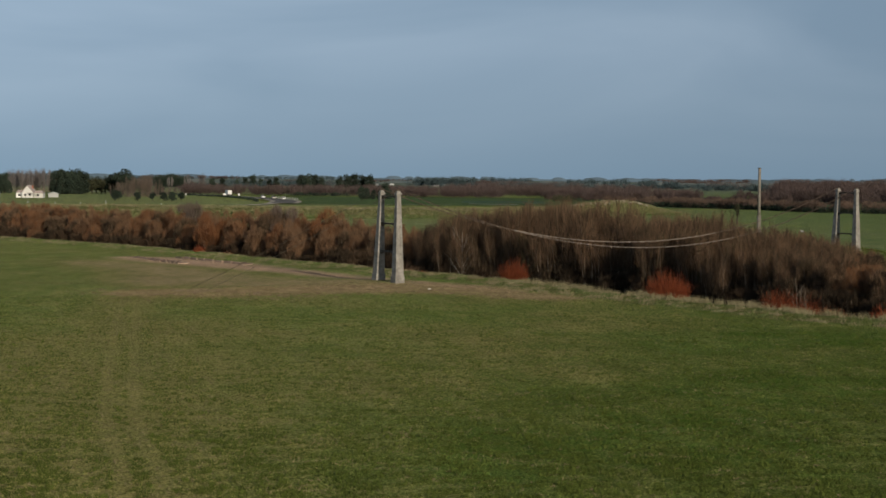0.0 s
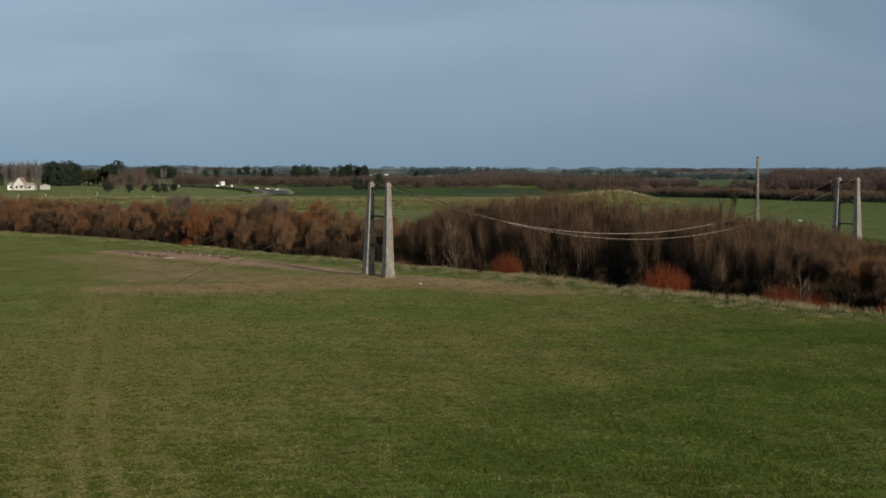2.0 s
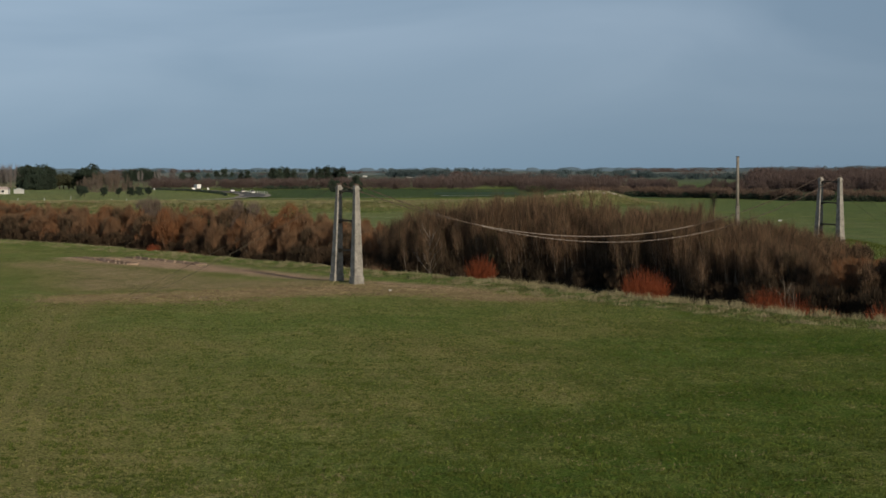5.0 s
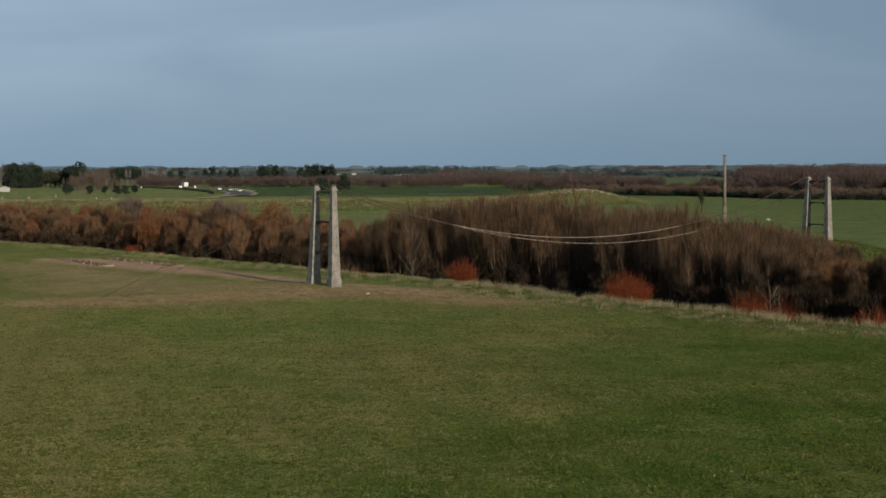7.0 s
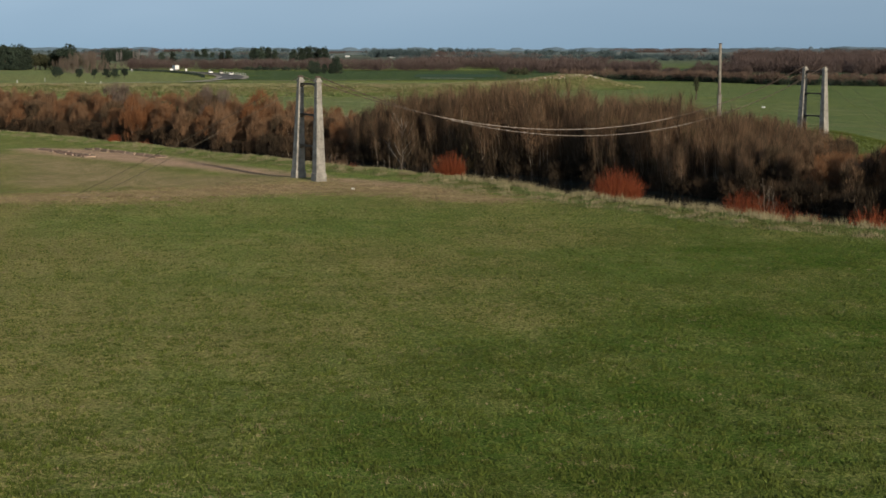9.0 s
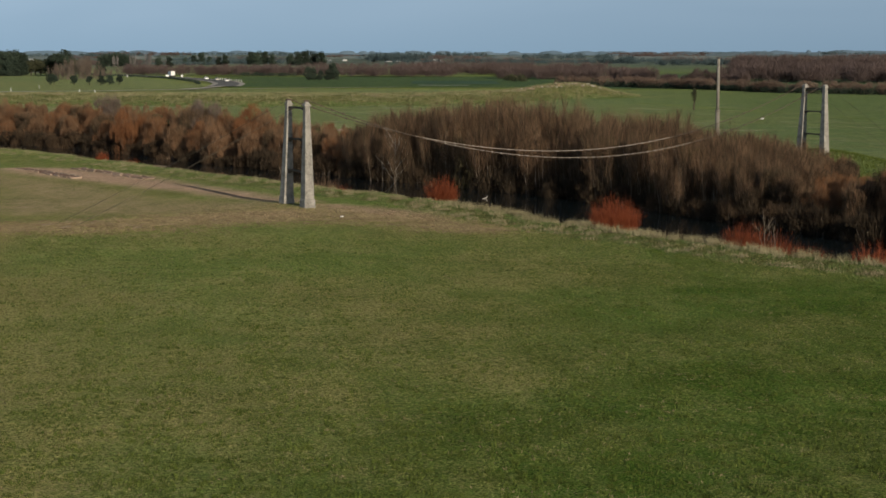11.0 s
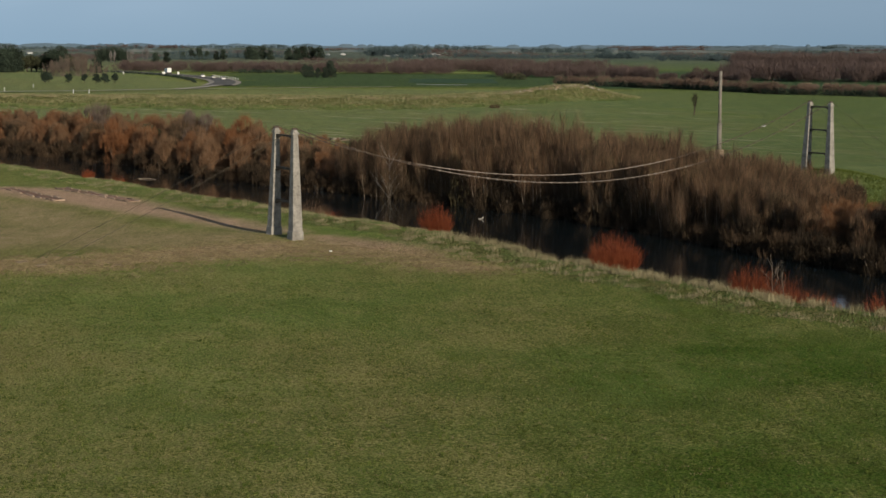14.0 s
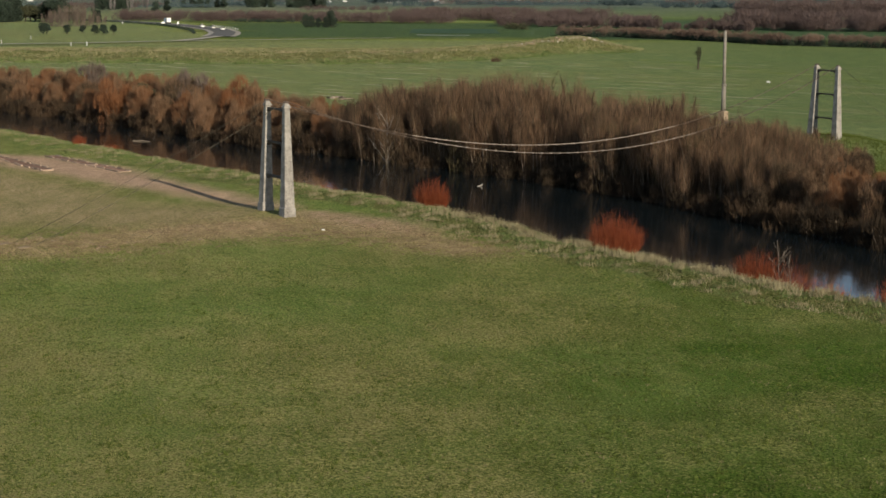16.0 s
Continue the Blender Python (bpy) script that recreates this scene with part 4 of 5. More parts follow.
# single bright and grey bushes that stand out
for u, v, k, s, lab in ((274, -53.5, 2, 1.25, L_ORANGE), (249, -30, 2, 1.22, L_ORANGE), (290, -60, 4, 1.25, L_GREY), (262, -40.5, 3, 1.15, L_BROWN), (262, -38.5, 4, 1.25, L_GREY), (245, -26.5, 1, 1.05, L_BROWN)):
    x, y = uv(u, v)
    place(bushes[k], x, y, s, g.uniform(0, 360), 0, 1.05, lab)
for ob in talls + bushes + unders:
    drop_master(ob)


def red_bush(at, r, h, n, seed, mat=M_STEM_RED, label="red osier bush of bright orange-red upright stems on the river bank"):
    g2 = np.random.default_rng(seed)
    bush = thing("osier_bush", at, label, "bush", "osiers on the near bank")
    n = int(n * 1.9)
    az, rr = g2.uniform(0, 6.28, n), np.sqrt(g2.uniform(0, 1, n)) * r * 0.62
    foot = np.stack([np.cos(az) * rr, np.sin(az) * rr, np.full(n, -0.25)], -1)
    up = unit(np.stack([np.cos(az) * rr / r * 0.62, np.sin(az) * rr / r * 0.62, np.ones(n)], -1) + g2.normal(0, 0.1, (n, 3)))
    ln = h * g2.uniform(0.45, 0.9, n) * (1.06 - 0.45 * (rr / (0.62 * r)) ** 2)
    v1, f1 = blades(foot, up, ln, g2.uniform(0.014, 0.03, n), g2)
    k = g2.integers(0, n, n * 3)
    s = g2.uniform(0.25, 0.95, n * 3)[:, None]
    v2, f2 = blades(foot[k] + up[k] * ln[k][:, None] * s, unit(up[k] + g2.normal(0, 0.24, (n * 3, 3))), g2.uniform(0.2, 0.5, n * 3) * h / 2.5, g2.uniform(0.01, 0.022, n * 3), g2)
    v, f = joined([(v1, f1), (v2, f2)])
    tri_mesh("stem", v, f, mat, bush)


def bank_at(x, off):
    """A place on the near bank, off metres beyond the brow."""
    y = float(near_bank(x)) + off
    return x, y, gz(x, y)


for x, off, r, h, n, seed in ((3.8, 1.5, 1.6, 3.3, 700, 1), (29.6, 1.6, 2.2, 3.6, 900, 2), (43.3, 1.8, 1.5, 3.0, 420, 3), (45.6, 2.2, 1.6, 3.1, 420, 4), (48.2, 2.3, 1.6, 2.9, 480, 5), (53.6, 2.0, 1.5, 2.9, 420, 6),
                              (-65.0, 0.4, 0.9, 1.6, 300, 7), (-59, 1.6, 1.0, 1.8, 160, 8), (-14.5, 2.6, 1.3, 2.3, 240, 9), (62, 2.6, 1.8, 2.8, 420, 10), (70, 2.6, 1.8, 2.8, 420, 11)):
    red_bush(bank_at(x, off), r, h, n, seed)
red_bush(bank_at(41.0, 2.2), 1.3, 2.5, 260, 14, M_TWIG_BROWN, "thin brown bare bush on the river bank")
red_bush(bank_at(-17.5, 2.6), 2.0, 3.2, 420, 15, M_TWIG_BROWN, "brown bare bush hanging over the river bank")


def bare_tree(name, at, h, mat, label, seed, limbs=14, lean=0.25, r=0.09, group=""):
    """A small bare tree: tapered stems and forking limbs."""
    g2 = np.random.default_rng(seed)
    tree = thing(name, at, label, "tree", group)
    ks = np.linspace(0, 1, 7)[:, None]
    stem = np.array([0, 0, -0.3]) + ks * np.array([g2.normal(0, lean), g2.normal(0, lean), h * 0.97]) + g2.normal(0, 0.05, (7, 3)) * ks
    v, f = tube_arrays(stem, np.linspace(r, 0.015, 7), 6)
    trunk = tri_mesh("trunk", v, f, mat, tree, smooth=True)
    out = []
    for _ in range(limbs):
        q = g2.uniform(0.12, 0.85)
        p = np.array([np.interp(q, ks[:, 0], stem[:, i]) for i in range(3)])
        a = g2.uniform(0, 6.28)
        d = unit(np.array([math.cos(a), math.sin(a), g2.uniform(0.7, 1.6)]))
        ln = h * g2.uniform(0.2, 0.5) * (1.1 - 0.6 * q)
        t = np.linspace(0, 1, 4)[:, None]
        pts = p + d * ln * t + np.array([0, 0, 0.15]) * ln * t ** 2
        out.append(tube_arrays(pts, np.linspace(r * 0.4, 0.008, 4), 4))
        for _ in range(5):
            s = g2.uniform(0.3, 1)
            d2 = unit(d + g2.normal(0, 0.4, 3) + [0, 0, 0.3])
            out.append(tube_arrays([pts[0] + (pts[-1] - pts[0]) * s, pts[0] + (pts[-1] - pts[0]) * s + d2 * ln * 0.45], [r * 0.16, 0.006], 3))
    v, f = joined(out)
    tri_mesh("limb", v, f, mat, tree)
    return tree


bare_tree("sapling", bank_at(45.6, 1.2), 3.4, M_BARK, "pale bare sapling on the river bank", 61, 9, 0.2, 0.012)
bare_tree("sapling", bank_at(46.3, 1.6), 2.9, M_BARK, "pale bare sapling on the river bank", 62, 7, 0.2, 0.011)
x, y = -52.6, 60.6
bare_tree("dead_tree", (x, y, gz(x, y)), 7.8, M_BARK_PALE, "bleached dead tree among brown willows at the water's edge", 64, 18, 0.2, 0.085)

# ---------------------------------------------------------------- rank grass of the banks


def tufts(name, x, y, tall, spread, per, mat, label, wide=(0.015, 0.04), seed=5, lay=0.45):
    """Tufts of grass at many places, as one mesh."""
    g2 = np.random.default_rng(seed)
    n = len(x)
    z = ground_z(x, y)
    base = np.repeat(np.stack([x, y, z - 0.03], -1), per, 0)
    base[:, :2] += g2.normal(0, 1, (n * per, 2)) * np.repeat(np.broadcast_to(spread, n), per)[:, None]
    way = unit(np.concatenate([g2.normal(0, lay, (n * per, 2)), np.ones((n * per, 1))], 1))
    ln = np.repeat(np.broadcast_to(tall, n), per) * g2.uniform(0.5, 1.15, n * per)
    v, f = blades(base, way, ln, g2.uniform(*wide, n * per), g2)
    ob = tri_mesh(name, v, f, mat)
    return tagged(ob, label, "grass", kind="stuff")


g = np.random.default_rng(77)
n = 22000
x = g.uniform(-130, 70, n)
y = near_bank(x) - 6.2 * g.uniform(0, 1, n) ** 1.2 + 1.2 - 0.9 * wobble(x, 0 * x, 11, 31) * 0.4
clump = wobble(x, y, 3.1, 41)
keep = (clump + 0.5 * wobble(x, y, 8.0, 45) > 0.35) & (g.uniform(0, 1, n) < (0.42 + 0.58 * smooth(-45, -5, x)) * (1 - 0.4 * smooth(30, 42, x)))
x, y, clump = x[keep], y[keep], clump[keep]
tufts("straw_grass", x, y, g.uniform(0.1, 0.26, len(x)) + 0.22 * np.clip(clump, 0, 1), 0.2, 9, M_ROUGH_STRAW, "pale straw-coloured rank grass along the river bank", (0.02, 0.05), 6)
n = 15000
x = g.uniform(-150, 70, n)
y = near_bank(x) - np.abs(g.normal(0, 3.2, n)) + 1.0
keep = wobble(x, y, 2.7, 43) > -0.35
x, y = x[keep], y[keep]
tufts("rank_grass", x, y, g.uniform(0.1, 0.28, len(x)), 0.22, 8, M_ROUGH_GREEN, "green rank grass along the river bank", (0.02, 0.05), 8)
n = 5200
x = g.uniform(-30, 66, n)
y = near_bank(x) - g.uniform(-0.6, 5.0, n)
keep = wobble(x, y, 4.2, 48) + 0.5 * wobble(x, y, 1.6, 49) > 0.3
tufts("rank_grass", x[keep], y[keep], g.uniform(0.14, 0.32, keep.sum()), 0.2, 9, M_ROUGH_GREEN, "thick green grass clumps on the brow of the river bank", (0.02, 0.05), 18)
n = 3000
x = g.uniform(-235, -15, n)
y = far_bank(x) - g.uniform(1.2, 2.6, n)
keep = wobble(x, y, 6.0, 50) > 0.2
tufts("straw_grass", x[keep], y[keep], g.uniform(0.3, 0.7, keep.sum()), 0.3, 7, M_ROUGH_STRAW, "bleached grass trailing at the far water's edge", (0.03, 0.06), 19, 0.7)
n = 1300
x = g.uniform(8, 62, n)
y = near_bank(x) - np.abs(g.normal(0.4, 0.8, n))
keep = wobble(x, y, 2.2, 47) > 0.3
tufts("tussock", x[keep], y[keep], g.uniform(0.45, 0.8, keep.sum()), 0.2, 22, M_ROUGH_STRAW, "tall pale tussocks on the brow of the river bank", (0.02, 0.05), 12)
n = 5000
x = g.uniform(4, 26, n)
y = g.uniform(64, 96, n)
keep = y > far_bank(x) + 14
tufts("rank_grass", x[keep] - 8, y[keep], 0.4, 0.3, 6, M_CLUMP, "dark green weeds below the far bridge tower", (0.03, 0.07), 9)
n = 5000
k = g.integers(0, len(STRAW), n)
px = np.array(STRAW)[k]
x, y = px[:, 0] + g.normal(0, 1, n) * px[:, 2], px[:, 1] + g.normal(0, 1, n) * px[:, 2]
keep = (wobble(x, y, 3.0, 83) > -0.4) & (np.hypot(x, y) > 2.5)
tufts("trampled_earth", x[keep], y[keep], 0.13, 0.12, 8, M_CLODDY, "dark trampled clods and roots round the bridge tower", (0.05, 0.12), 20, 1.3)
n = 8200
k = g.integers(0, len(STRAW), n)
px = np.array(STRAW)[k]
x, y = px[:, 0] + g.normal(0, 1, n) * px[:, 2] * 0.9, px[:, 1] + g.normal(0, 1, n) * px[:, 2] * 0.9
keep = wobble(x, y, 2.4, 81) > -0.3
x, y = x[keep], y[keep]
tufts("straw_litter", x, y, 0.24, 0.2, 8, M_TAN_CLUMP, "flattened dry straw round the bridge tower", (0.02, 0.05), 10, 1.2)
# short pasture, densest where the camera passes
n = 200000
u = 18 * (118 / 18) ** g.uniform(0, 1, n)
v = g.uniform(-1.5, 1, n) * 0.30 * (u + 32)
x, y = EYE2[0] + u * AHEAD2[0] + v * RIGHT2[0], EYE2[1] + u * AHEAD2[1] + v * RIGHT2[1]
keep = (y < near_bank(x) - 2) & (in_blob(x, y, SOIL, 1) < 0.5)
x, y, u = x[keep], y[keep], u[keep]
clump = np.clip(wobble(x, y, 1.3, 51) * wobble(x, y, 0.7, 53), 0, 1.5)
turf = tufts("pasture_grass", x, y, 0.06 + 0.05 * g.uniform(0, 1, len(x)) ** 2 + 0.04 * clump, 0.03 + u * 0.0006, 5, M_TURF, "short grazed winter pasture grass", (0.012, 0.03), 11, 0.75)
give_cover(turf, x, y, 15)

# taller darker clumps that the stock leave
n = 85000
u = 18 * (110 / 18) ** g.uniform(0, 1, n)
v = g.uniform(-1.5, 1, n) * 0.30 * (u + 32)
x, y = EYE2[0] + u * AHEAD2[0] + v * RIGHT2[0], EYE2[1] + u * AHEAD2[1] + v * RIGHT2[1]
keep = (y < near_bank(x) - 2) & (in_blob(x, y, SOIL, 1) < 0.5) & (in_blob(x, y, RUT_A + RUT_B, 0.5) < 0.4) & (wobble(x, y, 2.6, 57) + 0.6 * wobble(x, y, 0.9, 59) > -0.25)
x, y = x[keep], y[keep]
clumps = tufts("pasture_clump", x, y, g.uniform(0.08, 0.2, len(x)), 0.05, 7, M_CLUMP, "coarse darker grass clumps in grazed pasture", (0.03, 0.07), 13, 0.6)
n = 42000
u = 18 * (120 / 18) ** g.uniform(0, 1, n)
v = g.uniform(-1.5, 1, n) * 0.30 * (u + 32)
x, y = EYE2[0] + u * AHEAD2[0] + v * RIGHT2[0], EYE2[1] + u * AHEAD2[1] + v * RIGHT2[1]
keep = (y < near_bank(x) - 2) & (in_blob(x, y, SOIL, 1) < 0.5) & (wobble(x, y, 4.6, 67) + 0.7 * wobble(x, y, 1.3, 69) - 0.02 * v > 0.35)
x, y = x[keep], y[keep]
tufts("dry_grass", x, y, g.uniform(0.06, 0.14, len(x)), 0.06, 6, M_TAN_CLUMP, "dry tan grass clumps in grazed pasture", (0.02, 0.05), 14, 0.8)

# ---------------------------------------------------------------- things on the near field


def kerb_strip(start, end, seed):
    """Two long low kerbs with dark red earth between them."""
    g2 = np.random.default_rng(seed)
    (x0, y0), (x1, y1) = start, end
    d = math.hypot(x1 - x0, y1 - y0)
    xm, ym = (x0 + x1) / 2, (y0 + y1) / 2
    t = thing("concrete_kerb", (xm, ym, gz(xm, ym)), "pair of long low concrete kerbs round dark red earth", "kerb", "old footings on bare earth", math.degrees(math.atan2(y1 - y0, x1 - x0)))
    bm = box_bm((d, 1.0, 0.32), (0, 0, -0.27))
    part("earth_strip", bm, M_RED_EARTH, t, "dark red earth strip")
    for side in (-0.62, 0.62):
        s = -d / 2
        while s < d / 2:
            ln = min(g2.uniform(0.7, 2.2), d / 2 - s + 0.05)
            bm = box_bm((ln * 0.95, g2.uniform(0.13, 0.21), 0.3 + g2.uniform(0.09, 0.17)), (0, 0, -0.29), 0.03, 0.9)
            for v in bm.verts:
                v.co += Vector(g2.normal(0, 0.012, 3))
            ob = part("kerb_piece", bm, M_KERB, t)
            ob.matrix_local = pose(s + ln / 2, side + g2.normal(0, 0.04), 0, 0, 0, g2.normal(0, 0.8))
            s += ln + (g2.uniform(0.3, 0.9) if g2.uniform() < 0.14 else 0.04)
    for s in (-1, 1):
        part("end_piece", box_bm((0.18, 1.1, 0.4), (s * d / 2, 0, -0.31), 0.03), M_KERB, t)


kerb_strip((-58, 7.9), (-42, 4.8), 1)
kerb_strip((-54.3, 12.6), (-43.4, 10.8), 2)
kerb_strip((-43.0, 10.7), (-35.8, 9.6), 4)


def bank_pile(x, y, n, seed, r, name, label, mats, size=0.5):
    """A heap whose lumps are parts of it."""
    g2 = np.random.default_rng(seed)
    t = thing(name, (x, y, gz(x, y)), label, "heap")
    for _ in range(n):
        a, d = g2.uniform(0, 6.28), r * math.sqrt(g2.uniform(0, 1))
        px, py = d * math.cos(a), d * math.sin(a)
        bm = bmesh.new()
        bmesh.ops.create_icosphere(bm, subdivisions=1, radius=1)
        s = size * g2.uniform(0.4, 1.0)
        for v in bm.verts:
            v.co = v.co * (1 + g2.normal(0, 0.13))
            v.co = Vector((v.co.x * s, v.co.y * s * 0.8, v.co.z * s * 0.55))
        ob = part("lump", bm, mats[int(g2.integers(0, len(mats)))], t)
        ob.matrix_local = pose(px, py, gz(x + px, y + py) - gz(x, y) + s * 0.1, 0, 0, g2.uniform(0, 360))


for x, y, n, r, seed in ((-0.5, -21.5, 26, 2.4, 3), (3.6, -19, 20, 2.2, 4), (5, -11, 10, 2.4, 5)):
    bank_pile(x, y, n, seed, r, "rubble_heap", "low scatter of pale broken concrete and clods in dry grass", (M_CLOD, M_CLOD, M_TIMBER), 0.16)

lit = thing("litter", (8.9, -2.9, gz(8.9, -2.9)), "small crumpled white plastic sheet on bare earth", "litter")
bm = bmesh.new()
bmesh.ops.create_icosphere(bm, subdivisions=2, radius=0.15)
for v in bm.verts:
    v.co = Vector((v.co.x * 1.3, v.co.y * 0.8, v.co.z * 0.5 + 0.05)) * (1 + 0.25 * noise.noise(v.co * 14))
part("sheet", bm, M_WHITE, lit)


def snag(x, y, ln, rz, label, seed, mat=M_BARK_PALE):
    g2 = np.random.default_rng(seed)
    t = thing("driftwood", (x, y, WATER), label, "driftwood", rz=rz)
    ks = np.linspace(-0.5, 0.5, 6)
    pts = np.stack([ks * ln, g2.normal(0, 0.05, 6), 0.06 + g2.normal(0, 0.03, 6)], -1)
    v, f = tube_arrays(pts, np.linspace(0.08, 0.03, 6), 7)
    log = tri_mesh("log", v, f, mat, t, smooth=True)
    out = [tube_arrays([(k, 0, 0.1), (k + 0.2, g2.normal(0, 0.2), 0.15), (k + g2.normal(0.5, 0.2), g2.normal(0, 0.4), 0.22)], [0.04, 0.03, 0.01], 5) for k in (-0.25 * ln, -0.1 * ln, 0.15 * ln)]
    v, f = joined(out[:1])
    tri_mesh("branch", v, f, mat, log)


snag(-99.5, 55.4, 3.0, 20, "pale driftwood log lying in the dark river", 5, M_TIMBER)
# unidentified small pale shape on the water, given a snag's form
pale_shape = thing("driftwood", (-26.3, 50.4, WATER), "small pale shape on the river's surface", "driftwood", rz=35)
v, f = tube_arrays([(-0.4, 0, 0.02), (-0.1, 0.03, 0.05), (0.1, 0, 0.12), (0.2, 0, 0.3)], [0.03, 0.05, 0.07, 0.04], 7)
tri_mesh("log", v, f, M_BARK_PALE, pale_shape, smooth=True)

# ---------------------------------------------------------------- the far field

def trough(x, y):
    t = thing("water_trough", (x, y, gz(x, y)), "small pale concrete water trough in the green field", "trough", rz=20)
    bm = box_bm((0.7, 0.5, 0.34), (0, 0, -0.05), 0.04)
    top = max(bm.faces, key=lambda q: q.calc_center_median().z)
    bmesh.ops.inset_region(bm, faces=[top], thickness=0.09)
    bmesh.ops.translate(bm, verts=top.verts, vec=(0, 0, -0.15))
    part("basin", bm, M_FAR_WALL, t)
    part("water", box_bm((0.55, 0.3, 0.02), (0, 0, 0.24)), M_DARK, t, "dark water")


trough(-94.7, 206.1)
t = bank_pile(-118.6, 108.8, 14, 9, 1.7, "driftwood_heap", "dark heap of flood driftwood on the far bank", (M_BARK, M_TIMBER, M_BARK_DARK), 0.6)


snag_at = (-112.6, 106.3)
log = thing("driftwood", (*snag_at, gz(*snag_at)), "pale stranded driftwood on the field edge", "driftwood", rz=45)
v, f = tube_arrays([(-1.4, 0, 0.1), (-0.3, 0.1, 0.22), (0.8, 0, 0.3), (1.5, -0.1, 0.2)], [0.06, 0.14, 0.12, 0.05], 7)
tri_mesh("log", v, f, M_BARK, log, smooth=True)


def leafy(name, label, seed, lobes, n, mat, size, trunk_h, trunk_r, category="tree", group=""):
    """An evergreen: trunk, limbs and lobes full of small leaf clumps. lobes: (x, y, z, rx, rz)."""
    g2 = np.random.default_rng(seed)
    tree = thing(name, (0, 0, 0), label, category, group)
    v, f = tube_arrays([(0, 0, -0.3), (0.05, 0, trunk_h * 0.5), (0, 0.05, trunk_h)], [trunk_r, trunk_r * 0.8, trunk_r * 0.4], 7)
    pieces = [(v, f)]
    base = []
    for lx, ly, lz, rx, rz in lobes:
        pieces.append(tube_arrays([(0, 0, min(trunk_h, lz) * 0.6), (lx * 0.6, ly * 0.6, lz * 0.85), (lx, ly, lz)], [trunk_r * 0.4, trunk_r * 0.25, 0.03], 5))
        m = n // len(lobes)
        d = unit(g2.normal(size=(m, 3)))
        k = g2.uniform(0.35, 1.0, m) ** 0.45
        bump = 1 + 0.18 * np.sin(d[:, 0] * 6 + lx) * np.sin(d[:, 1] * 7 + ly) + 0.12 * np.sin(d[:, 2] * 9)
        base.append(np.array([lx, ly, lz]) + d * k[:, None] * bump[:, None] * [rx, rx, rz])
    v, f = joined(pieces)
    tri_mesh("trunk", v, f, M_BARK_DARK, tree, smooth=True)
    base = np.concatenate(base)
    m = len(base)
    v, f = blades(base, unit(g2.normal(size=(m, 3)) + [0, 0, 0.35]), g2.uniform(0.6, 1.4, m) * size, g2.uniform(0.5, 1.1, m) * size, g2)
    tri_mesh("crown", v, f, mat, tree)
    return tree


def lobed(seed, n, r, h0, h1, lr):
    g2 = np.random.default_rng(seed)
    out = []
    for _ in range(n):
        z = g2.uniform(h0, h1)
        a, d = g2.uniform(0, 6.28), r * math.sqrt(g2.uniform(0, 1)) * (1.1 - 0.6 * (z - h0) / (h1 - h0 + 1e-6))
        out.append((d * math.cos(a), d * math.sin(a), z, lr * g2.uniform(0.7, 1.2), lr * g2.uniform(0.6, 1.0)))
    return out


MACRO = [leafy("macrocarpa_tree", "tall dark evergreen shelter tree beside farm paddocks", 80 + k, lobed(80 + k, 18, 3.8, 0.8, 11.0, 2.2), 3000, M_LEAF_DARK, 0.7, 9, 0.45, "tree", "dark evergreen trees") for k in range(3)]
PINE = leafy("pine_tree", "large domed dark pine with a spreading crown", 90, lobed(90, 12, 5.5, 8.5, 12.5, 2.6) + lobed(91, 6, 4, 3, 8, 2.2), 3200, M_LEAF_DARK, 0.7, 11, 0.6)
OLIVE = [leafy("broadleaf_tree", "olive-green evergreen tree among farm shelter", 95 + k, lobed(95 + k, 10, 3.2, 2.0, 7.5, 2.2), 2000, M_LEAF_OLIVE, 0.65, 7, 0.35, "tree", "evergreen farm trees") for k in range(2)]
ROUND = [leafy("young_tree", "small round dark evergreen tree on mown grass beside the road", 100 + k, lobed(100 + k, 9, 1.1, 0.6, 3.0, 0.8), 900, M_LEAF_DARK, 0.32, 2.4, 0.12, "tree", "young trees beside the road") for k in range(2)]
BARE = [tall_willow(110 + k, 14.0, 4.2, 3000, M_POPLAR, None, 120, 200) for k in range(2)]
for b in BARE:
    b["label"], b["group"] = "tall bare poplar with fine grey twigs behind the farm", "bare farm trees"
BROWN = [tall_willow(115 + k, 8.0, 4.6, 3000, M_TWIG_GREY, None, 130, 400) for k in range(2)]
for b in BROWN:
    b["label"], b["group"] = "wide bare grey-brown deciduous tree beside dark evergreens", "bare farm trees"


def at_px(depth, px):
    """A place by its distance across the plain and its bearing."""
    return uv(depth, (px - 784) / 2952 * depth)


g = np.random.default_rng(5)
for px, d, s in ((-14, 985, 1.1), (-7, 992, 1.18), (0, 985, 1.22), (8, 990, 1.2), (15, 985, 1.15), (22, 1000, 1.2), (29, 990, 1.22), (36, 990, 1.05), (-3, 975, 0.8), (12, 972, 0.8), (25, 975, 0.8), (-110, 985, 1), (-128, 985, 1.1), (-145, 990, 1.05)):
    place(MACRO[int(g.integers(0, 3))], *at_px(d, px), s, g.uniform(0, 360))
for px in list(range(-98, -18, 7)) + list(range(-260, -120, 16)):
    place(BARE[int(g.integers(0, 2))], *at_px(1080 + g.normal(0, 6), px), g.uniform(0.95, 1.1), g.uniform(0, 360))
for px, d in ((44, 1010), (52, 1000), (60, 1005), (69, 1000), (78, 1020), (86, 1000), (95, 990), (106, 1010)):
    place(OLIVE[int(g.integers(0, 2))], *at_px(d, px), g.uniform(0.95, 1.15), g.uniform(0, 360))
place(PINE, *at_px(960, 108), 1.08, 40)
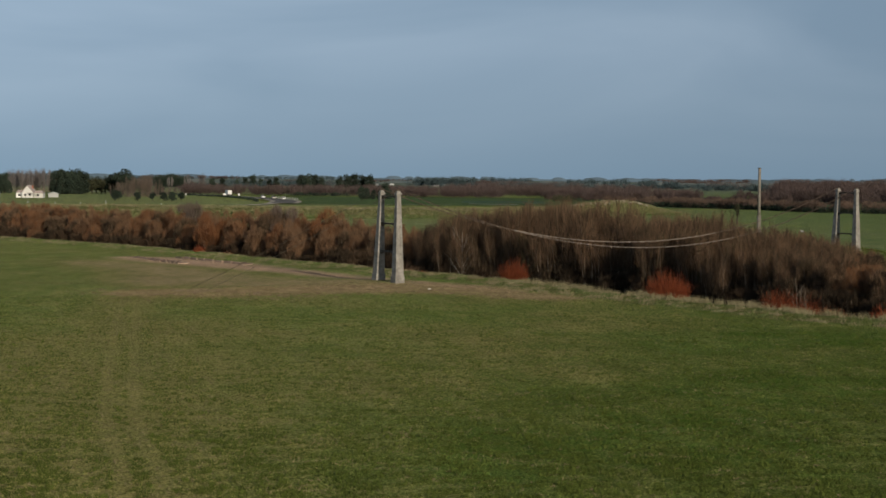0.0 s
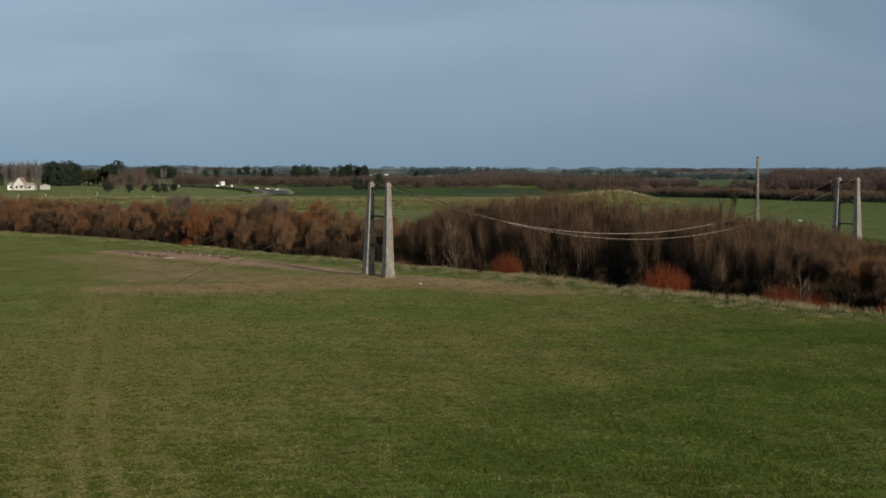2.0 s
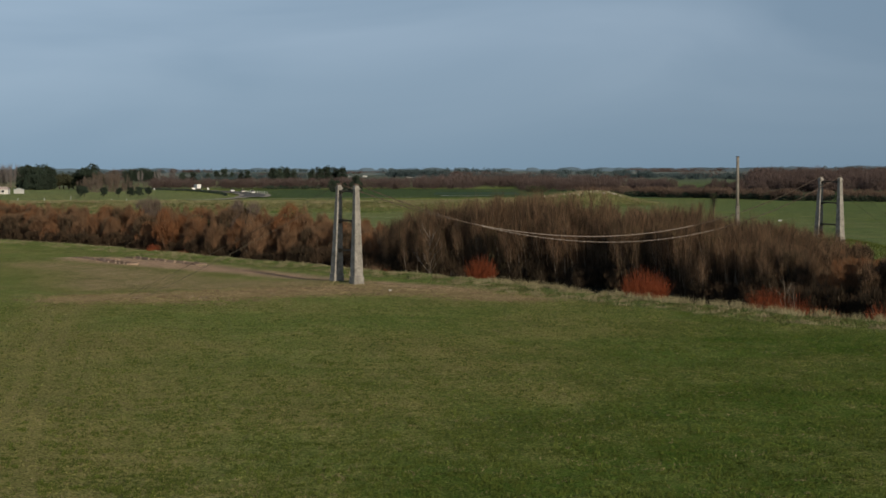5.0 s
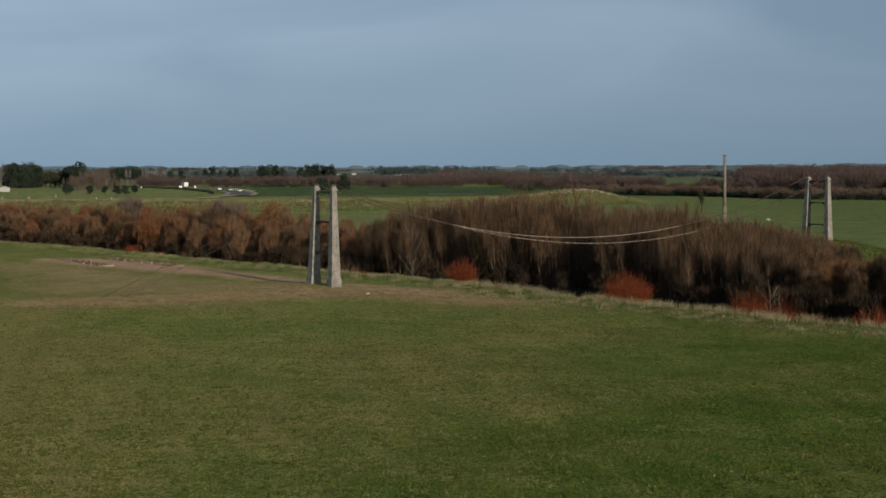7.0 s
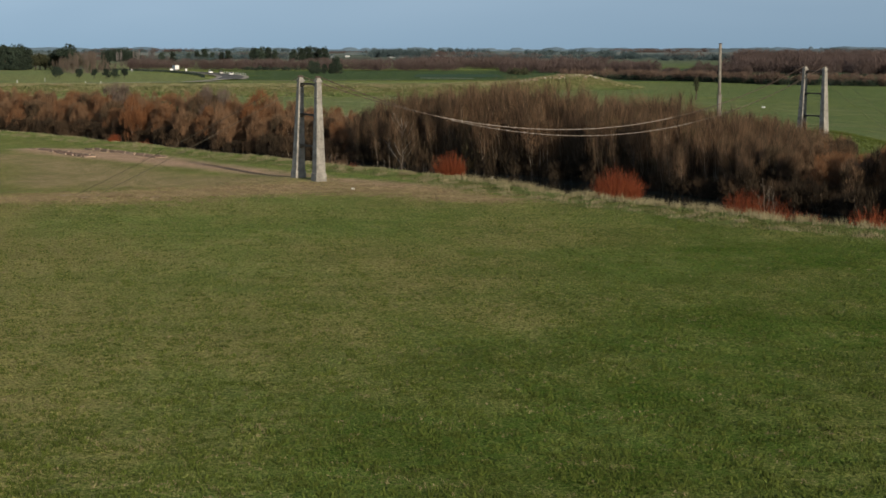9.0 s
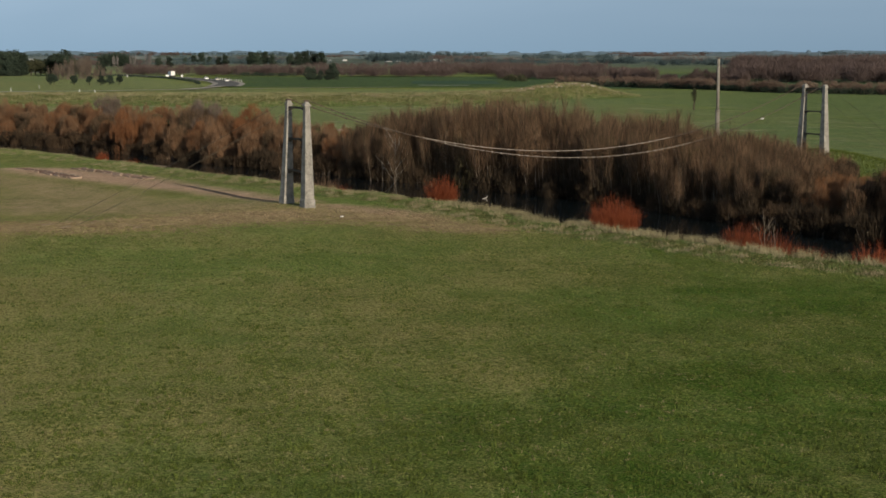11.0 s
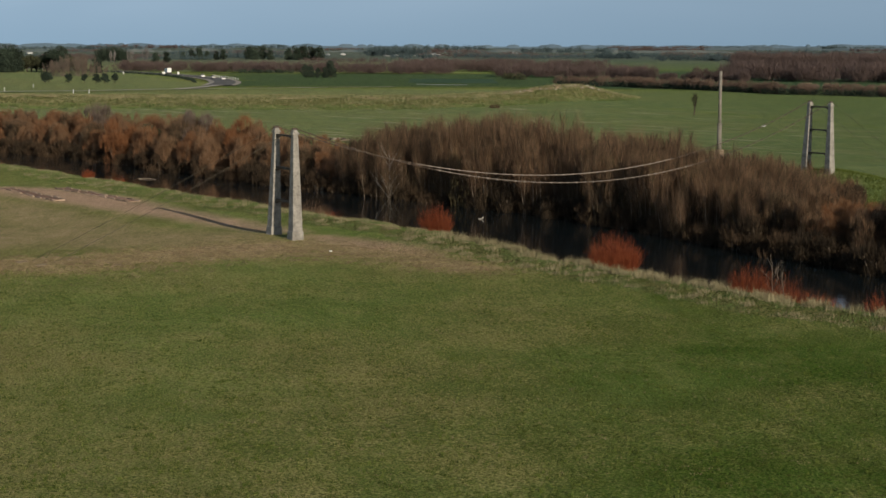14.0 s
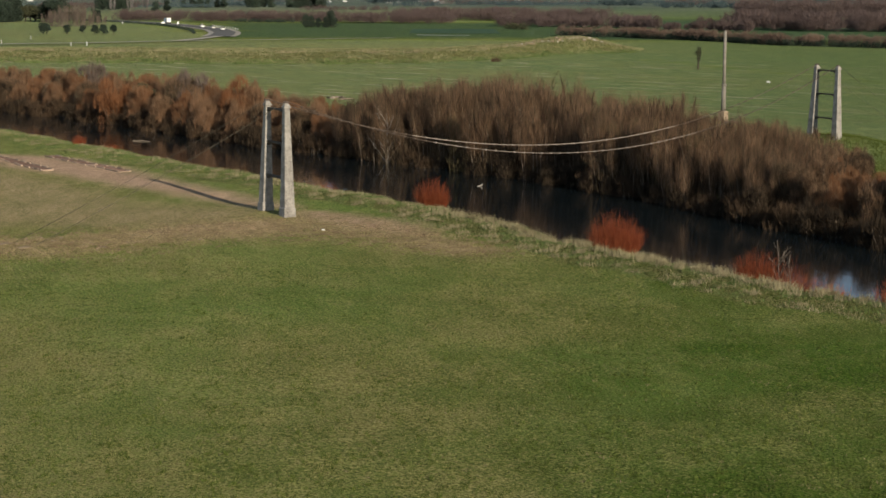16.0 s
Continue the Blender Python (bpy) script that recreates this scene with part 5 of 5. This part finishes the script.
place(PINE, *at_px(975, 88), 0.85, 140)
place(OLIVE[0], *at_px(1020, 128), 1.1, 80)
for px, d, s in ((112, 850, 0.95), (124, 880, 1.25), (136, 860, 1.3), (146, 870, 1.45), (157, 860, 1.1), (100, 870, 1.0), (185, 905, 0.7), (90, 860, 0.8), (170, 880, 0.7)):
    place(BROWN[int(g.integers(0, 2))], *at_px(d, px), s, g.uniform(0, 360))
place(MACRO[1], *at_px(960, 175), 0.72, 10)
for px in (205, 236, 262, 282, 300):
    place((MACRO + BARE)[int(g.integers(0, 5))], *at_px(1450 + g.normal(0, 20), px), g.uniform(0.75, 1.0), g.uniform(0, 360))
for px, s in ((82, 1.25), (88, 1.1), (124, 1.05), (152, 0.95), (172, 1.05), (187, 1.1), (205, 1.0)):
    place(ROUND[int(g.integers(0, 2))], *at_px(712, px), s * 1.25, g.uniform(0, 360), -0.5)
for px, s in ((543, 0.55), (552, 0.5), (566, 0.4), (588, 0.68), (581, 0.5)):
    place(MACRO[int(g.integers(0, 3))], *at_px(845, px), s, g.uniform(0, 360))
for px, d, s in ((253, 276, 0.6), (276, 273, 0.5), (316, 266, 0.58), (328, 268, 0.45)):
    place(OLIVE[int(g.integers(0, 2))], *at_px(d, px), s, g.uniform(0, 360), 0, 1.0, "dark olive evergreen shrub among brown willows")
for px, s in ((330, 0.7), (345, 0.85), (358, 1.1), (372, 0.75), (388, 0.8), (400, 0.95), (445, 1.15), (458, 1.3), (470, 1.15), (482, 1.0), (515, 1.15), (528, 1.25), (542, 1.3), (556, 1.25), (570, 1.2)):
    place(MACRO[int(g.integers(0, 3))], *at_px(1780 + g.normal(0, 15), px), s * 1.0, g.uniform(0, 360))


def dead_field_tree(x, y):
    t = thing("cabbage_tree", (x, y, gz(x, y)), "thin ragged lone tree with a tufted dark head", "tree")
    v, f = tube_arrays([(0, 0, -0.3), (0.05, 0.05, 1.6), (0.2, 0.15, 3.2), (0.15, 0.1, 5.0)], [0.2, 0.17, 0.13, 0.05], 7)
    tri_mesh("trunk", v, f, M_BARK_DARK, t, smooth=True)
    g2 = np.random.default_rng(3)
    cs = np.array([[0.15, 0.1, 4.8], [0.2, 0.2, 4.2], [-0.5, 0.2, 3.9], [0.2, 0.0, 3.2], [0.4, -0.3, 3.7], [0.1, 0.1, 2.4]])
    base = cs[g2.integers(0, len(cs), 500)] + g2.normal(0, 0.22, (500, 3))
    v, f = blades(base, unit(g2.normal(size=(500, 3)) + [0, 0, 0.2]), g2.uniform(0.3, 0.75, 500), g2.uniform(0.07, 0.16, 500), g2)
    tri_mesh("crown", v, f, M_LEAF_OLIVE, t)


dead_field_tree(-138.8, 241.2)


def wood(name, label, line, deep, h, n, mat, wide, seed, rag=0.35, close=1.0, spray=1.0):
    """A distant wood or hedge along a line of plan points: many upright sprays in one mesh."""
    g2 = np.random.default_rng(seed)
    n = int(n * 1.6)
    pts = np.array(line, float)
    seg = np.hypot(*np.diff(pts, axis=0).T)
    cum = np.r_[0, np.cumsum(seg)]
    m = max(3, int(cum[-1] / (h * 0.42) * (1 + deep / (h * 1.5)) * close))
    s = np.sort(g2.uniform(0, cum[-1], m))
    cx, cy, off = np.interp(s, cum, pts[:, 0]), np.interp(s, cum, pts[:, 1]), g2.uniform(0, deep, m)
    cx, cy = cx + AHEAD2[0] * off, cy + AHEAD2[1] * off
    tall, wide_r = h * g2.uniform(1 - rag, 1.0, m), h * g2.uniform(0.3, 0.5, m)
    k = g2.integers(0, m, n)
    d = unit(g2.normal(size=(n, 3)))
    r = g2.uniform(0.2, 1.0, n) ** 0.5
    x, y = cx[k] + d[:, 0] * r * wide_r[k], cy[k] + d[:, 1] * r * wide_r[k]
    z = tall[k] * np.clip(0.47 + 0.44 * d[:, 2] * r, 0, 1)
    base = np.stack([x, y, ground_z(x, y) + z - 0.3], -1)
    way = unit(d * [0.4, 0.4, 0.3] + g2.normal(0, 0.25, (n, 3)) + [0, 0, 0.9])
    v, f = blades(base, way, h * g2.uniform(0.1, 0.22, n) * spray, g2.uniform(0.5, 1.2, n) * wide * 0.62, g2)
    ob = tri_mesh(name, v, f, mat)
    return tagged(ob, label, "trees", kind="stuff")


def line_px(*pairs):
    return [at_px(d, px) for px, d in pairs]


wood("willow_thicket", "reddish brown bare willow thicket beyond the green fields", line_px((200, 1010), (420, 985), (620, 950), (800, 930)), 40, 8.0, 44000, M_WOOD, 0.28, 200)
wood("willow_thicket", "brown bare willow thicket beyond the rough mound", line_px((700, 1060), (900, 1010), (1080, 1000)), 60, 9.5, 32000, M_WOOD, 0.3, 202)
wood("hedge", "long brown hedge along the far side of the field", line_px((985, 690), (1100, 668), (1200, 640), (1300, 600), (1400, 572), (1568, 545), (1760, 520)), 7, 5.4, 52000, M_HEDGE, 0.3, 204, 0.3, 1.3, 0.5)
# dark leafy strip added for the shade at the hedge's foot
wood("hedge_base", "dark strip added for the shade under the field hedge", line_px((985, 688), (1100, 666), (1200, 638), (1300, 598), (1400, 570), (1568, 543), (1760, 518)), 4, 3.0, 12000, M_LEAF_DARK, 0.4, 206, 0.3, 2.2)
wood("bare_wood", "large bare reddish brown wood behind the field hedge", line_px((1325, 1160), (1450, 1120), (1600, 1100), (1800, 1080)), 90, 14.0, 60000, M_WOOD, 0.3, 208, 0.25)
wood("bare_wood", "scattered bare brown trees behind the field hedge", line_px((1180, 790), (1260, 770), (1330, 750)), 14, 7.5, 7000, M_WOOD, 0.3, 210, 0.6, 0.6)
wood("willow_thicket", "dull brown willow thicket close behind the field hedge", line_px((880, 860), (1000, 850), (1090, 830), (1170, 800)), 40, 8.0, 24000, M_WOOD, 0.28, 214, 0.4)
wood("bare_wood", "dense brown wood rising straight behind the field hedge", line_px((1315, 800), (1450, 760), (1600, 740), (1800, 720)), 70, 11.5, 44000, M_WOOD, 0.28, 216, 0.5)
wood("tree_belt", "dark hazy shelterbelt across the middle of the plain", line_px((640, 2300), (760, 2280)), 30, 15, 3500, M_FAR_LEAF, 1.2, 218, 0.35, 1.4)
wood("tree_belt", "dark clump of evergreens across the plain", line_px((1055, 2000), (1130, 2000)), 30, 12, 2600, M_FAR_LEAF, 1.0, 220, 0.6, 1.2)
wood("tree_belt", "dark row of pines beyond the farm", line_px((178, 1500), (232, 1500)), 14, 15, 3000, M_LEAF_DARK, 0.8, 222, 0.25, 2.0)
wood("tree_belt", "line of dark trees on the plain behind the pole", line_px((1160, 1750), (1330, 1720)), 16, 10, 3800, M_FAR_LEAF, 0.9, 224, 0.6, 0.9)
wood("scrub", "dark evergreen scrub at the foot of a willow thicket", line_px((420, 980), (470, 972), (520, 965)), 8, 3.2, 1600, M_LEAF_DARK, 0.5, 212, 0.5)
wood("scrub", "dark green scrub at the edge of the rough mound", line_px((895, 800), (930, 790)), 8, 4.5, 700, M_LEAF_OLIVE, 0.5, 213, 0.5)
g = np.random.default_rng(9)
for k in range(34):
    d, px, span = float(g.uniform(1350, 2600)), g.uniform(-150, 1700), g.uniform(60, 260)
    dark = g.uniform() < 0.6
    if (d < 1900 and 1000 < px + span / 2 < 1330) or (px + span / 2 < 720 and k % 3):
        continue
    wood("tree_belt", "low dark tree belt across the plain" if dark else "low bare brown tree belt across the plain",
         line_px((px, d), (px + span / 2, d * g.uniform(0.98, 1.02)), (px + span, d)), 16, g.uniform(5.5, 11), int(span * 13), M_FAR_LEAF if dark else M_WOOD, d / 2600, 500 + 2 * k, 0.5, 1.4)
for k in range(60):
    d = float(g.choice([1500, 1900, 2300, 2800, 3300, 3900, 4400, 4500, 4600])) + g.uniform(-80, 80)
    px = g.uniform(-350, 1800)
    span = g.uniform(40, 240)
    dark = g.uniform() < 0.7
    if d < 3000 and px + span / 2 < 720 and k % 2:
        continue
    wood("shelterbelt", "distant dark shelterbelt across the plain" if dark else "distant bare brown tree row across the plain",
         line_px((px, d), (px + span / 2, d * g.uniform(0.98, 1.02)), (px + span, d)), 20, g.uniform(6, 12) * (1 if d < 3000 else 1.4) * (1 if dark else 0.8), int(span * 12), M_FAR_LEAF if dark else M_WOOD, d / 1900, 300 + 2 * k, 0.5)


def gable_house(x, y, rz, w, d, h, roof_h, wall, roof, name, label, windows=3):
    t = thing(name, (x, y, gz(x, y)), label, "house" if "house" in name else "shed", rz=rz)
    part("wall", box_bm((w, d, h), (0, 0, -0.2), 0), wall, t)
    bm = bmesh.new()
    o = 0.35
    prof = [(-w / 2 - o, h - 0.35), (0, h + roof_h), (w / 2 + o, h - 0.35), (w / 2 + o, h - 0.15), (0, h + roof_h + 0.22), (-w / 2 - o, h - 0.15)]
    a = [bm.verts.new((px, -d / 2 - o, pz)) for px, pz in prof]
    b = [bm.verts.new((px, d / 2 + o, pz)) for px, pz in prof]
    bm.faces.new(a[::-1])
    bm.faces.new(b)
    for i in range(6):
        bm.faces.new((a[i], a[(i + 1) % 6], b[(i + 1) % 6], b[i]))
    bmesh.ops.recalc_face_normals(bm, faces=bm.faces)
    part("roof", bm, roof, t)
    for yy in (-d / 2 + 0.02, d / 2 - 0.02):
        bm = bmesh.new()
        vs = [bm.verts.new((px, yy, pz)) for px, pz in ((-w / 2, h - 0.25), (w / 2, h - 0.25), (0, h + roof_h))]
        vs2 = [bm.verts.new((px, yy * 0.98, pz)) for px, pz in ((-w / 2, h - 0.25), (w / 2, h - 0.25), (0, h + roof_h))]
        bm.faces.new(vs)
        bm.faces.new(vs2[::-1])
        for i in range(3):
            bm.faces.new((vs[i], vs2[i], vs2[(i + 1) % 3], vs[(i + 1) % 3]))
        bmesh.ops.recalc_face_normals(bm, faces=bm.faces)
        part("gable", bm, wall, t)
    for k in range(windows):
        wx = (k - (windows - 1) / 2) * w / max(windows, 1) * 0.8
        win = part("window", box_bm((1.1, 0.12, 1.2), (wx, -d / 2 - 0.03, 0.9)), M_WHITE, t)
        part("pane", box_bm((0.95, 0.06, 1.05), (wx, -d / 2 - 0.09, 0.97)), M_DARK, win)
    return t


house = gable_house(-629, 314, 50, 5.4, 9, 3.0, 3.1, M_WHITE, M_ROOF_PALE, "farm_house", "white gabled weatherboard farm house among trees", 2)
for side in (-1, 1):
    w, h, cx = (3.4, 2.7, -4.3) if side < 0 else (4.6, 2.5, 4.9)
    part("wing", box_bm((w, 6.0, h), (cx, 0.6, -0.2)), M_WHITE, house)
    bm = box_bm((w + 0.5, 6.6, 1.3), (cx, 0.6, h - 0.2), 0, 0.45)
    part("wing_roof", bm, M_ROOF_PALE, house)
    win = part("window", box_bm((1.2, 0.12, 1.2), (cx, -2.44, 0.8)), M_WHITE, house)
    part("pane", box_bm((1.05, 0.06, 1.05), (cx, -2.5, 0.87)), M_DARK, win)
porch = part("veranda_roof", box_bm((6.4, 1.8, 0.16), (3.4, -5.2, 2.3), 0.02), M_ROOF_PALE, house)
for k in range(4):
    part("veranda_post", box_bm((0.14, 0.14, 2.5), (0.6 + 1.85 * k, -5.9, -0.2)), M_WHITE, porch)
part("chimney", box_bm((0.7, 0.7, 2.0), (1.6, 1.0, 4.2), 0.03), M_ROOF, house)
gable_house(-652, 303, 62, 13, 6, 2.4, 0.8, M_ROOF_GREY, M_ROOF_GREY, "farm_shed", "long low grey tin farm shed", 0)
gable_house(-640, 334, 62, 5, 4, 2.0, 0.6, M_FAR_WALL, M_ROOF_GREY, "farm_shed", "pale low farm shed behind the house", 0)
for k, (px, d) in enumerate(((585, 2500), (612, 2600), (690, 2400), (705, 2450), (735, 2500), (752, 2550), (780, 2350), (772, 2700), (915, 2900), (20, 2600), (60, 2700), (390, 2500))):
    x, y = at_px(d, px)
    gable_house(x, y, 40 + 13 * k, 5 + 2 * (k % 3), 9, 1.9, 0.8, M_FAR_WALL, M_ROOF_GREY if k % 2 else M_FAR_WALL, "farm_shed", "white farm building far across the plain", 0)


def ribbon(name, line, width, mat, label, lift=0.06):
    pts = np.array(line, float)
    for _ in range(3):
        new_pts = [pts[0]]
        for a, b in zip(pts, pts[1:]):
            new_pts += [a * 0.75 + b * 0.25, a * 0.25 + b * 0.75]
        pts = np.array(new_pts + [pts[-1]])
    way = unit(np.gradient(pts, axis=0))
    side = np.stack([-way[:, 1], way[:, 0]], -1)
    rows = [pts + side * width * k for k in (-0.5, 0, 0.5)]
    verts = np.concatenate([np.column_stack([r, ground_z(r[:, 0], r[:, 1]) + lift]) for r in rows])
    n = len(pts)
    i = np.arange(n - 1)
    quads = np.concatenate([np.stack([i + k * n, i + 1 + k * n, i + 1 + (k + 1) * n, i + (k + 1) * n], -1) for k in (0, 1)])
    ob = tri_mesh(name, verts, quads, mat, smooth=True)
    return tagged(ob, label, "road", kind="structure")


ROAD = [(-917, 518), (-838, 507), (-781, 492), (-695, 469), (-647, 451), (-603, 432), (-546, 404), (-499, 375), (-465, 349), (-437, 324)]
ribbon("shoulder", ROAD, 14, M_GRAVEL, "pale gravel road shoulder", 0.3)
ribbon("road", ROAD, 9.5, M_ASPHALT, "grey asphalt country road sweeping round a bend", 0.36)
LANE = [(-372, 360), (-379, 327), (-388, 308), (-398, 290), (-400, 262), (-400, 240), (-408, 211), (-432, 150), (-490, 70)]
ribbon("lane", LANE, 5, M_GRAVEL, "pale gravel lane along the levee", 0.45)
ribbon("lane", [(-440, 327), (-424, 312), (-404, 280)], 4, M_GRAVEL, "pale gravel track joining lane and road", 0.4)


ribbon("crop_cover", line_px((738, 700), (760, 695), (800, 690), (830, 690)), 3.0, M_FAR_WALL, "pale cover strip at the edge of dark crop", 0.25)


ribbon("crop", line_px((727, 770), (800, 770), (880, 770)), 85, M_CROP, "strip of dark green winter crop", 0.12)


# low leafy strip put in for the dark ditch edge beside the road
wood("hedge_base", "low dark edging along the country road", [(-775, 480), (-690, 456), (-640, 437), (-594, 415), (-520, 372), (-488, 350)], 2, 1.9, 5000, M_LEAF_DARK, 0.4, 230, 0.3, 2.0)


def marker_post(x, y, h=1.1, w=0.16, label="white roadside marker post"):
    t = thing("marker_post", (x, y, gz(x, y)), label, "post", "roadside posts")
    part("post", box_bm((w, w * 0.6, h + 0.3), (0, 0, -0.3), 0.01), M_WHITE, t)


for px, d in ((8, 585), (130, 560), (158, 565), (60, 640), (-40, 590), (-90, 600)):
    marker_post(*at_px(d, px), 1.4, 0.2)
for k in range(12):
    s = k / 11
    marker_post(-592 + 70 * s, 438 - 38 * s, 1.1, 0.24, "white guard post at the road bend")


def road_sign(px, d, w, h):
    x, y = at_px(d, px)
    t = thing("road_sign", (x, y, gz(x, y)), "blank-backed white road sign board on two posts", "sign", "road signs", 50)
    for s in (-1, 1):
        part("post", box_bm((0.12, 0.12, h + 1.2), (s * w * 0.35, 0, -0.2)), M_STEEL, t)
    part("board", box_bm((w, 0.08, h), (0, -0.1, 0.9), 0.02), M_WHITE, t)


road_sign(293, 890, 1.6, 1.0)
road_sign(319, 880, 1.0, 1.2)
road_sign(222, 900, 0.6, 0.7)


def wheel(parent, x, y, r=0.5):
    bm = bmesh.new()
    bmesh.ops.create_cone(bm, cap_ends=True, segments=16, radius1=r, radius2=r, depth=0.28, matrix=pose(x, y, r, 90, 0, 0))
    bmesh.ops.bevel(bm, geom=[e for e in bm.edges if len(e.link_faces) == 2 and e.calc_face_angle() > 1], offset=0.04, segments=1, affect="EDGES")
    w = part("wheel", bm, M_DARK, parent)
    bm = bmesh.new()
    bmesh.ops.create_cone(bm, cap_ends=True, segments=12, radius1=r * 0.55, radius2=r * 0.5, depth=0.3, matrix=pose(x, y, r, 90, 0, 0))
    part("rim", bm, M_STEEL, w)


def truck(x, y, rz):
    t = thing("truck", (x, y, gz(x, y) + 0.38), "white box truck on the country road", "truck", rz=rz)
    part("cargo_box", box_bm((5.6, 2.3, 2.3), (-0.5, 0, 0.95), 0.05), M_WHITE, t)
    cab = box_bm((1.9, 2.3, 2.1), (3.3, 0, 0.6), 0.12, 0.9)
    cab = part("cab", cab, M_WHITE, t)
    part("windscreen", box_bm((0.06, 1.9, 0.8), (4.2, 0, 1.6), 0.01), M_DARK, cab, "dark windscreen")
    part("chassis", box_bm((8, 0.9, 0.3), (0.2, 0, 0.55), 0.02), M_IRON, t)
    for wx in (3.2, -1.6, -2.8):
        for wy in (-1.05, 1.05):
            wheel(t, wx, wy)


def car(x, y, rz, mat, label):
    t = thing("car", (x, y, gz(x, y) + 0.38), label, "car", "cars on the country road", rz)
    body = box_bm((4.3, 1.75, 0.65), (0, 0, 0.3), 0.12)
    part("body", body, mat, t)
    cabin = part("cabin", box_bm((2.3, 1.55, 0.6), (-0.2, 0, 0.93), 0.1, 0.75), M_DARK, t)
    part("roof", box_bm((1.6, 1.2, 0.06), (-0.2, 0, 1.52), 0.02), mat, cabin)
    for wx in (-1.35, 1.35):
        for wy in (-0.78, 0.78):
            wheel(t, wx, wy, 0.32)


truck(-653, 453.5, 158)
car(-567, 413, -29, M_WHITE, "white car on the country road")
car(-541, 400, -30, M_STEEL, "silver car on the country road")
car(-515, 386, -32, M_WHITE, "white car on the country road near its bend")

# rough growth over the levee and its mound
g = np.random.default_rng(15)
n = 26000
u, v = g.uniform(425, 545, n), g.uniform(-190, 68, n)
x, y = EYE2[0] + u * AHEAD2[0] + v * RIGHT2[0], EYE2[1] + u * AHEAD2[1] + v * RIGHT2[1]
rise = levee_parts(x, y)[0]
keep = rise > 0.05
x, y = x[keep], y[keep]
half = len(x) * 39 // 40
u2 = g.uniform(0, 1, 5200)
v2 = g.uniform(-190, 60, 5200)
foot = 430 + np.maximum(0, v2 + 5) * 1.25 + 3 * np.sin(v2 / 23)
for lo, hi, tall, mat, name, label, n0, n1 in ((-2, 9, 0.7, M_ROUGH_GREEN, "rank_grass", "dark rank weeds along the foot of the levee", 0, 3600), (19, 25, 0.8, M_ROUGH_STRAW, "straw_grass", "pale dead stalks along the top of the levee", 3600, 5200)):
    uu, vv = foot[n0:n1] + lo + (hi - lo) * u2[n0:n1], v2[n0:n1]
    xx, yy = EYE2[0] + uu * AHEAD2[0] + vv * RIGHT2[0], EYE2[1] + uu * AHEAD2[1] + vv * RIGHT2[1]
    pick = wobble(xx, yy, 14, 91) + 0.6 * wobble(xx, yy, 5, 92) > (-0.2 if mat is M_ROUGH_GREEN else 0.35)
    tufts(name, xx[pick], yy[pick], tall, 0.5, 6, mat, label, (0.1, 0.25), 93, 0.5)
tufts("rank_grass", x[:half], y[:half], 0.5, 0.8, 5, M_LEVEE, "rough olive and tan grass over the levee", (0.15, 0.35), 16, 0.9)
tufts("straw_grass", x[half:], y[half:], 0.6, 0.4, 4, M_ROUGH_STRAW, "pale straw grass over the levee", (0.08, 0.18), 17, 0.6)
for v, r, seed in ((23, 4.5, 44), (31, 5.5, 45), (39, 5.0, 46), (46, 4.0, 47)):
    x, y = uv(464 + v * 1.25, v)
    bank_pile(x, y, 26, seed, r, "rubble_mound", "pale rubble heap on top of the rough mound", (M_GRAVEL, M_TIMBER, M_CLOD), 0.75)
red_bush((-202.3, 238.2, gz(-202.3, 238.2)), 2.0, 2.2, 300, 31, M_TWIG_RUST, "low red-brown bare bush on the levee face")
for ob in MACRO + [PINE] + OLIVE + ROUND + BARE + BROWN:
    drop_master(ob)
